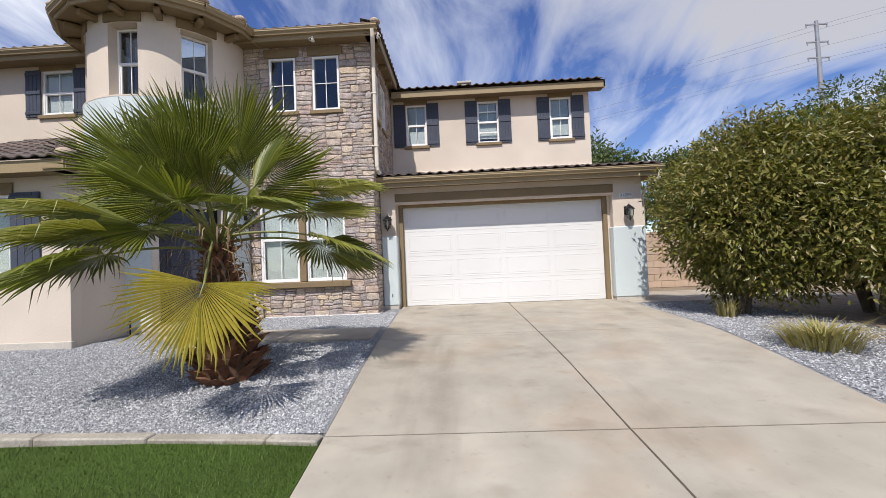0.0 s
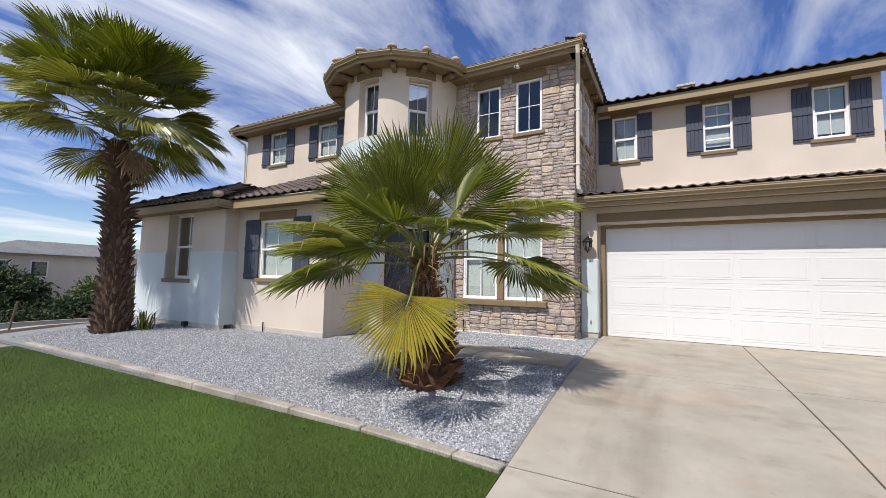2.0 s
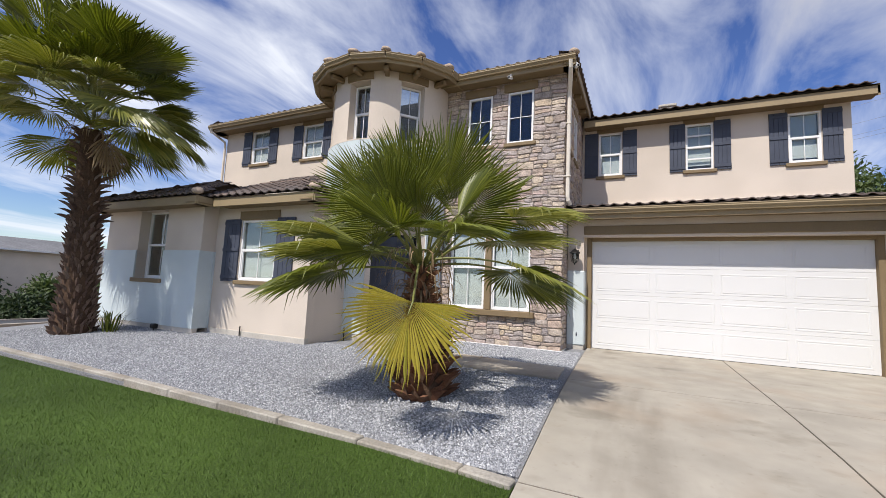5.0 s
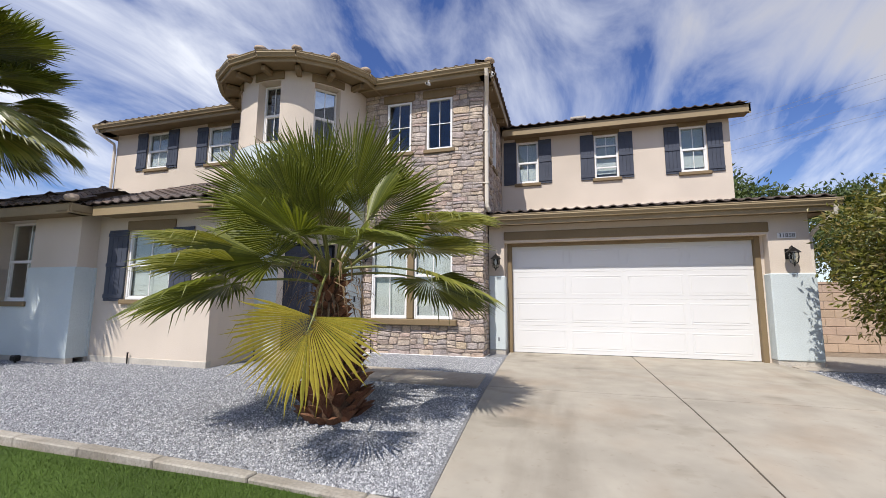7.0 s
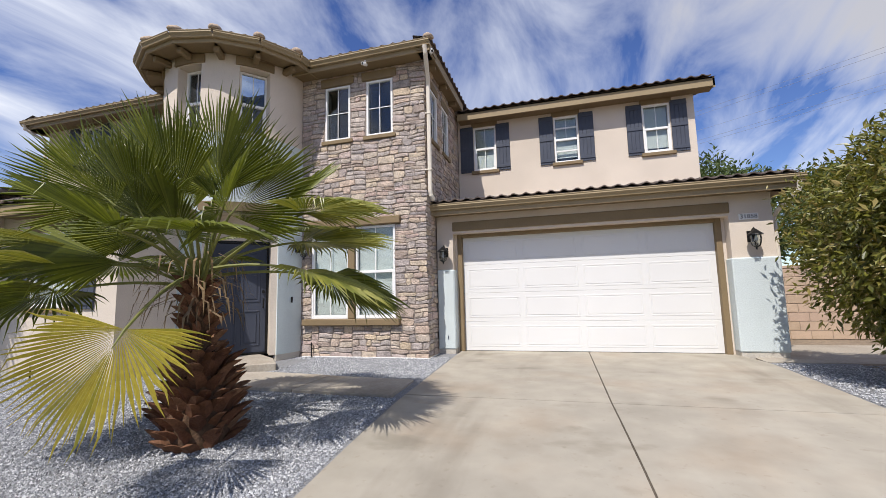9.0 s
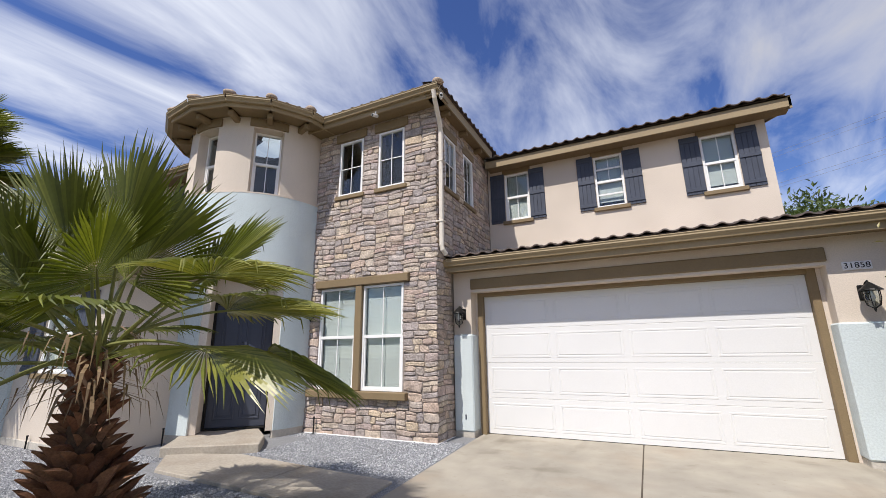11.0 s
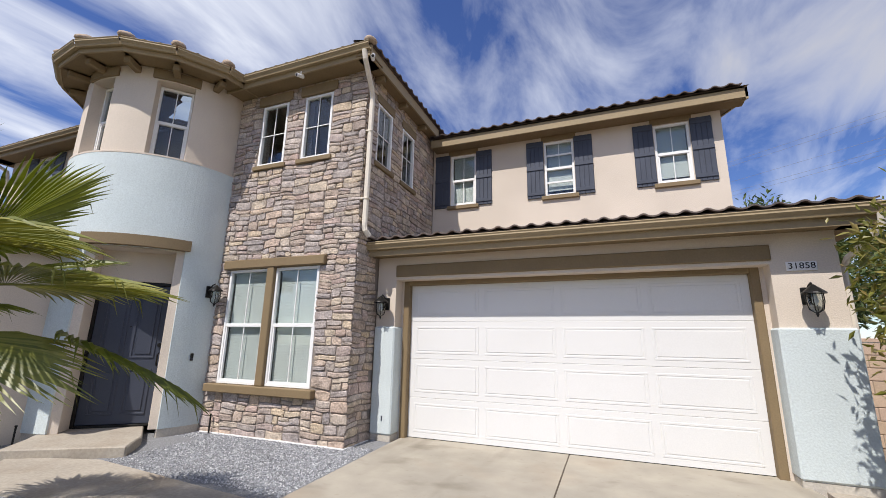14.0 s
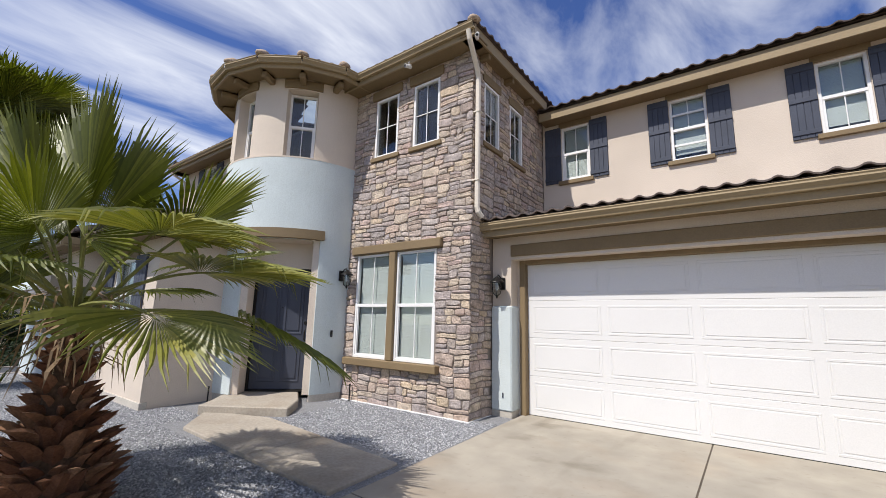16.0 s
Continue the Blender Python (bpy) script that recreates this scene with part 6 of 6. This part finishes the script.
def bed_left(r, n):
    y = 3.5 + 6.0 * r.rand(n) ** 1.35
    x = -0.6 - 11.4 * r.rand(n) ** 1.25
    ok = (y > np.interp(x, [-10.7, -5.6, -3.4, -1.5, -0.66], [3.69, 3.65, 3.59, 3.51, 3.42]))
    ok &= ~((x > -4.6) & (y > 6.42) & (y < 7.55))                    # the walk
    ok &= ~((np.abs(x + 4.75) < 1.0) & (np.abs(y - 8.0) < 0.95))      # the step
    ok &= ~((x < -5.75) & (y > 6.55)) & ~((x < -8.65) & (y > 6.2)) & ~((np.hypot(x + 5.87, y - 9.32) < 1.66)) & ~((x < -1.35) & (x > -4.4) & (y > 9.3))
    return x[ok], y[ok]


def bed_right(r, n):
    return 3.8 + 2.4 * r.rand(n) ** 1.3, 2.6 + 6.8 * r.rand(n)


scatter_stones("gravel", bed_left, 230000, 0.0118, 1, "grey and white crushed stone chips")
scatter_stones("gravel", bed_right, 34000, 0.0125, 2, "grey stone chips below the shrubs")

r = np.random.RandomState(7)
n = 110000
x = -0.66 - 9.8 * r.rand(n) ** 1.3
y = 3.36 - 4.2 * r.rand(n) ** 1.2
k = x < np.interp(y, [-9, 2.5, 9.7], [-0.47, -0.66, -0.97])
x, y = x[k], y[k]
n = len(x)
z = np.interp(y, [-9, 0, 3.5], [-0.42, 0.20, 0.43]) - 0.012
a = r.rand(n) * 2 * np.pi
h = 0.022 + 0.016 * r.rand(n)
b0 = np.stack([x - 0.0022 * np.cos(a), y - 0.0022 * np.sin(a), z], 1)
b1 = np.stack([x + 0.0022 * np.cos(a), y + 0.0022 * np.sin(a), z], 1)
b2 = np.stack([x + 0.014 * r.normal(size=n), y + 0.014 * r.normal(size=n), z + h], 1)
me = bpy.data.meshes.new("turf_blades")
me.from_pydata(np.stack([b0, b1, b2], 1).reshape(-1, 3).tolist(), [], (3 * np.arange(n)[:, None] + np.arange(3)[None]).tolist())
me.materials.append(BLADE)
tagged(new("turf_blades", me), "short green blades of artificial turf", "grass", kind="stuff")


# ---- stone facing of the tower ----
def split_rect(x0, x1, z0, z1, rng, out):
    """Random ashlar: keep parting until the pieces are about the size of ledge stones."""
    w, h = x1 - x0, z1 - z0
    top = rng.choice((0.10, 0.13, 0.16, 0.20))
    if (h <= top and w <= rng.uniform(0.26, 0.60)) or (w < 0.19 and h < 0.17) or (h < 0.085 and w < 0.5):
        out.append((x0, x1, z0, z1))
        return
    upright = h > 0.19 or (h > 0.10 and w < h * 2.4)
    if upright and w > 1.1 and h < 0.9 and h > 0.19:
        upright = False
    if upright and h > 0.085:
        c = z0 + h * rng.uniform(0.3, 0.7)
        split_rect(x0, x1, z0, c, rng, out); split_rect(x0, x1, c, z1, rng, out)
    else:
        c = x0 + w * rng.uniform(0.32, 0.68)
        split_rect(x0, c, z0, z1, rng, out); split_rect(c, x1, z0, z1, rng, out)


def bands(x0, x1, z0, z1, openings, rng):
    """Stones for a wall with openings: bands between the levels of the openings, cut round them."""
    out = []
    zs = sorted({z0, z1, *[min(max(c, z0), z1) for o in openings for c in o[2:]]})
    for a, b in zip(zs, zs[1:]):
        if b - a < 0.02:
            continue
        xs, row = x0, []
        for o in sorted(o for o in openings if o[2] <= a + 1e-6 and o[3] >= b - 1e-6):
            if o[0] > xs:
                row.append((xs, o[0]))
            xs = max(xs, o[1])
        if x1 > xs:
            row.append((xs, x1))
        for p, q in row:
            if q - p > 0.03:
                # split tall bands first into rough courses so that joints do not run through
                split_rect(p, q, a, b, rng, out)
    return out


def sway(x, z, edge):
    """Joints wander: neighbouring stones are bent by the same amounts. Nothing moves at the wall's openings and ends."""
    k = 0.042 * edge
    return x + k * noise.noise(Vector((x * 2.3, z * 2.3, 0.5))), z + k * noise.noise(Vector((x * 2.3 + 40, z * 2.9, 3.5))) + 0.5 * k * noise.noise(Vector((x * 6 + 9, z * 6, 8.5)))


def stone_mesh(x0, x1, z0, z1, rng):
    """One stone about the middle of its cell, its face towards -y: uneven outline, chamfered, bulging."""
    bm = bmesh.new()
    w, h = x1 - x0, z1 - z0
    mx_, mz_ = (x0 + x1) / 2, (z0 + z1) / 2
    g = 0.0035
    jit = min(0.026, 0.19 * min(w, h))
    outline = []
    for sx, sz in ((-1, -1), (-0.35, -1), (0.35, -1), (1, -1), (1, 0), (1, 1), (0.35, 1), (-0.35, 1), (-1, 1), (-1, 0)):
        corner = abs(sx) == 1 and abs(sz) == 1
        x = mx_ + sx * (w / 2 - g) - (sx * rng.uniform(0, jit) if corner else sx * rng.uniform(0, jit * 0.3))
        z = mz_ + sz * (h / 2 - g) - (sz * rng.uniform(0, jit) if corner else sz * rng.uniform(0, jit * 0.35))
        x, z = sway(x, z, 1.0)
        outline.append((x - mx_, z - mz_))
    d = rng.uniform(0.010, 0.028)
    n_ = len(outline)
    sl, sv = rng.uniform(-0.05, 0.05), rng.uniform(-0.06, 0.06)
    tilt = [x * sl + z * sv + rng.uniform(-0.003, 0.003) for x, z in outline]
    back = [bm.verts.new((x, 0.0, z)) for x, z in outline]
    front = [bm.verts.new((x * 0.99, -d * 0.75 + t * 0.6, z * 0.985)) for (x, z), t in zip(outline, tilt)]
    fx, fz = 1 - 0.014 / max(w / 2, 0.03), 1 - 0.014 / max(h / 2, 0.03)
    face = [bm.verts.new((x * fx, -d + t, z * fz)) for (x, z), t in zip(outline, tilt)]
    for i in range(n_):
        j = (i + 1) % n_
        bm.faces.new((back[i], back[j], front[j], front[i]))
        bm.faces.new((front[i], front[j], face[j], face[i]))
    mid = bm.verts.new((rng.uniform(-0.2, 0.2) * w, -d - rng.uniform(-0.004, 0.008), rng.uniform(-0.2, 0.2) * h))
    for i in range(n_):
        bm.faces.new((face[i], face[(i + 1) % n_], mid))
    bmesh.ops.recalc_face_normals(bm, faces=bm.faces)
    return bm


rng = random.Random(77)
facing = thing("stone_facing", None, "mixed grey and tan ledgestone facing of the tower", "stone facing", kind="structure")
front_op = [(x - 0.005, x + w + 0.005, z - (0.09 if z > 4 else 0.14), z + h + (0.19 if z > 4 else 0.17)) for x, z, w, h in s_open + p_open]
front_op += [(-3.115, -2.955, 1.28, 3.50), (-4.10, -1.94, 3.335, 3.505), (-4.17, -1.96, 1.28, 1.42)]
cells = [("f", c) for c in bands(SX0 + 0.04, SX1 + 0.03, 0.62, 6.9, front_op, rng)]
side_op = [(y - 0.005, y + w + 0.005, z - 0.09, z + h + 0.18) for y, z, w, h in side_open]
cells += [("s", c) for c in bands(SY + 0.01, 12.3, 0.62, 6.9, side_op, rng)]
near = sorted(range(len(cells)), key=lambda i: (cells[i][0] == "s", cells[i][1][2]))[:300]
near = set(near)
rest = bmesh.new()
for i, (w_, (x0, x1, z0, z1)) in enumerate(cells):
    m = pose((x0 + x1) / 2, SY, (z0 + z1) / 2) if w_ == "f" else pose(SX1, (x0 + x1) / 2, (z0 + z1) / 2, 0, 0, 90)
    if w_ == "s" and z1 < 3.72 + 0.2 * (x0 - 9.64) and x0 > 9.9:
        continue
    bm = stone_mesh(x0, x1, z0, z1, rng)
    if i in near:
        me = finish(bm, "stone", STONE_O)
        piece("stone", me, facing, m)
    else:
        bmesh.ops.transform(bm, matrix=m, verts=bm.verts)
        tmp = bpy.data.meshes.new("tmp")
        bm.to_mesh(tmp); bm.free()
        rest.from_mesh(tmp)
        bpy.data.meshes.remove(tmp)
part("stones", rest, STONE_I, facing)["kind"] = "stuff"
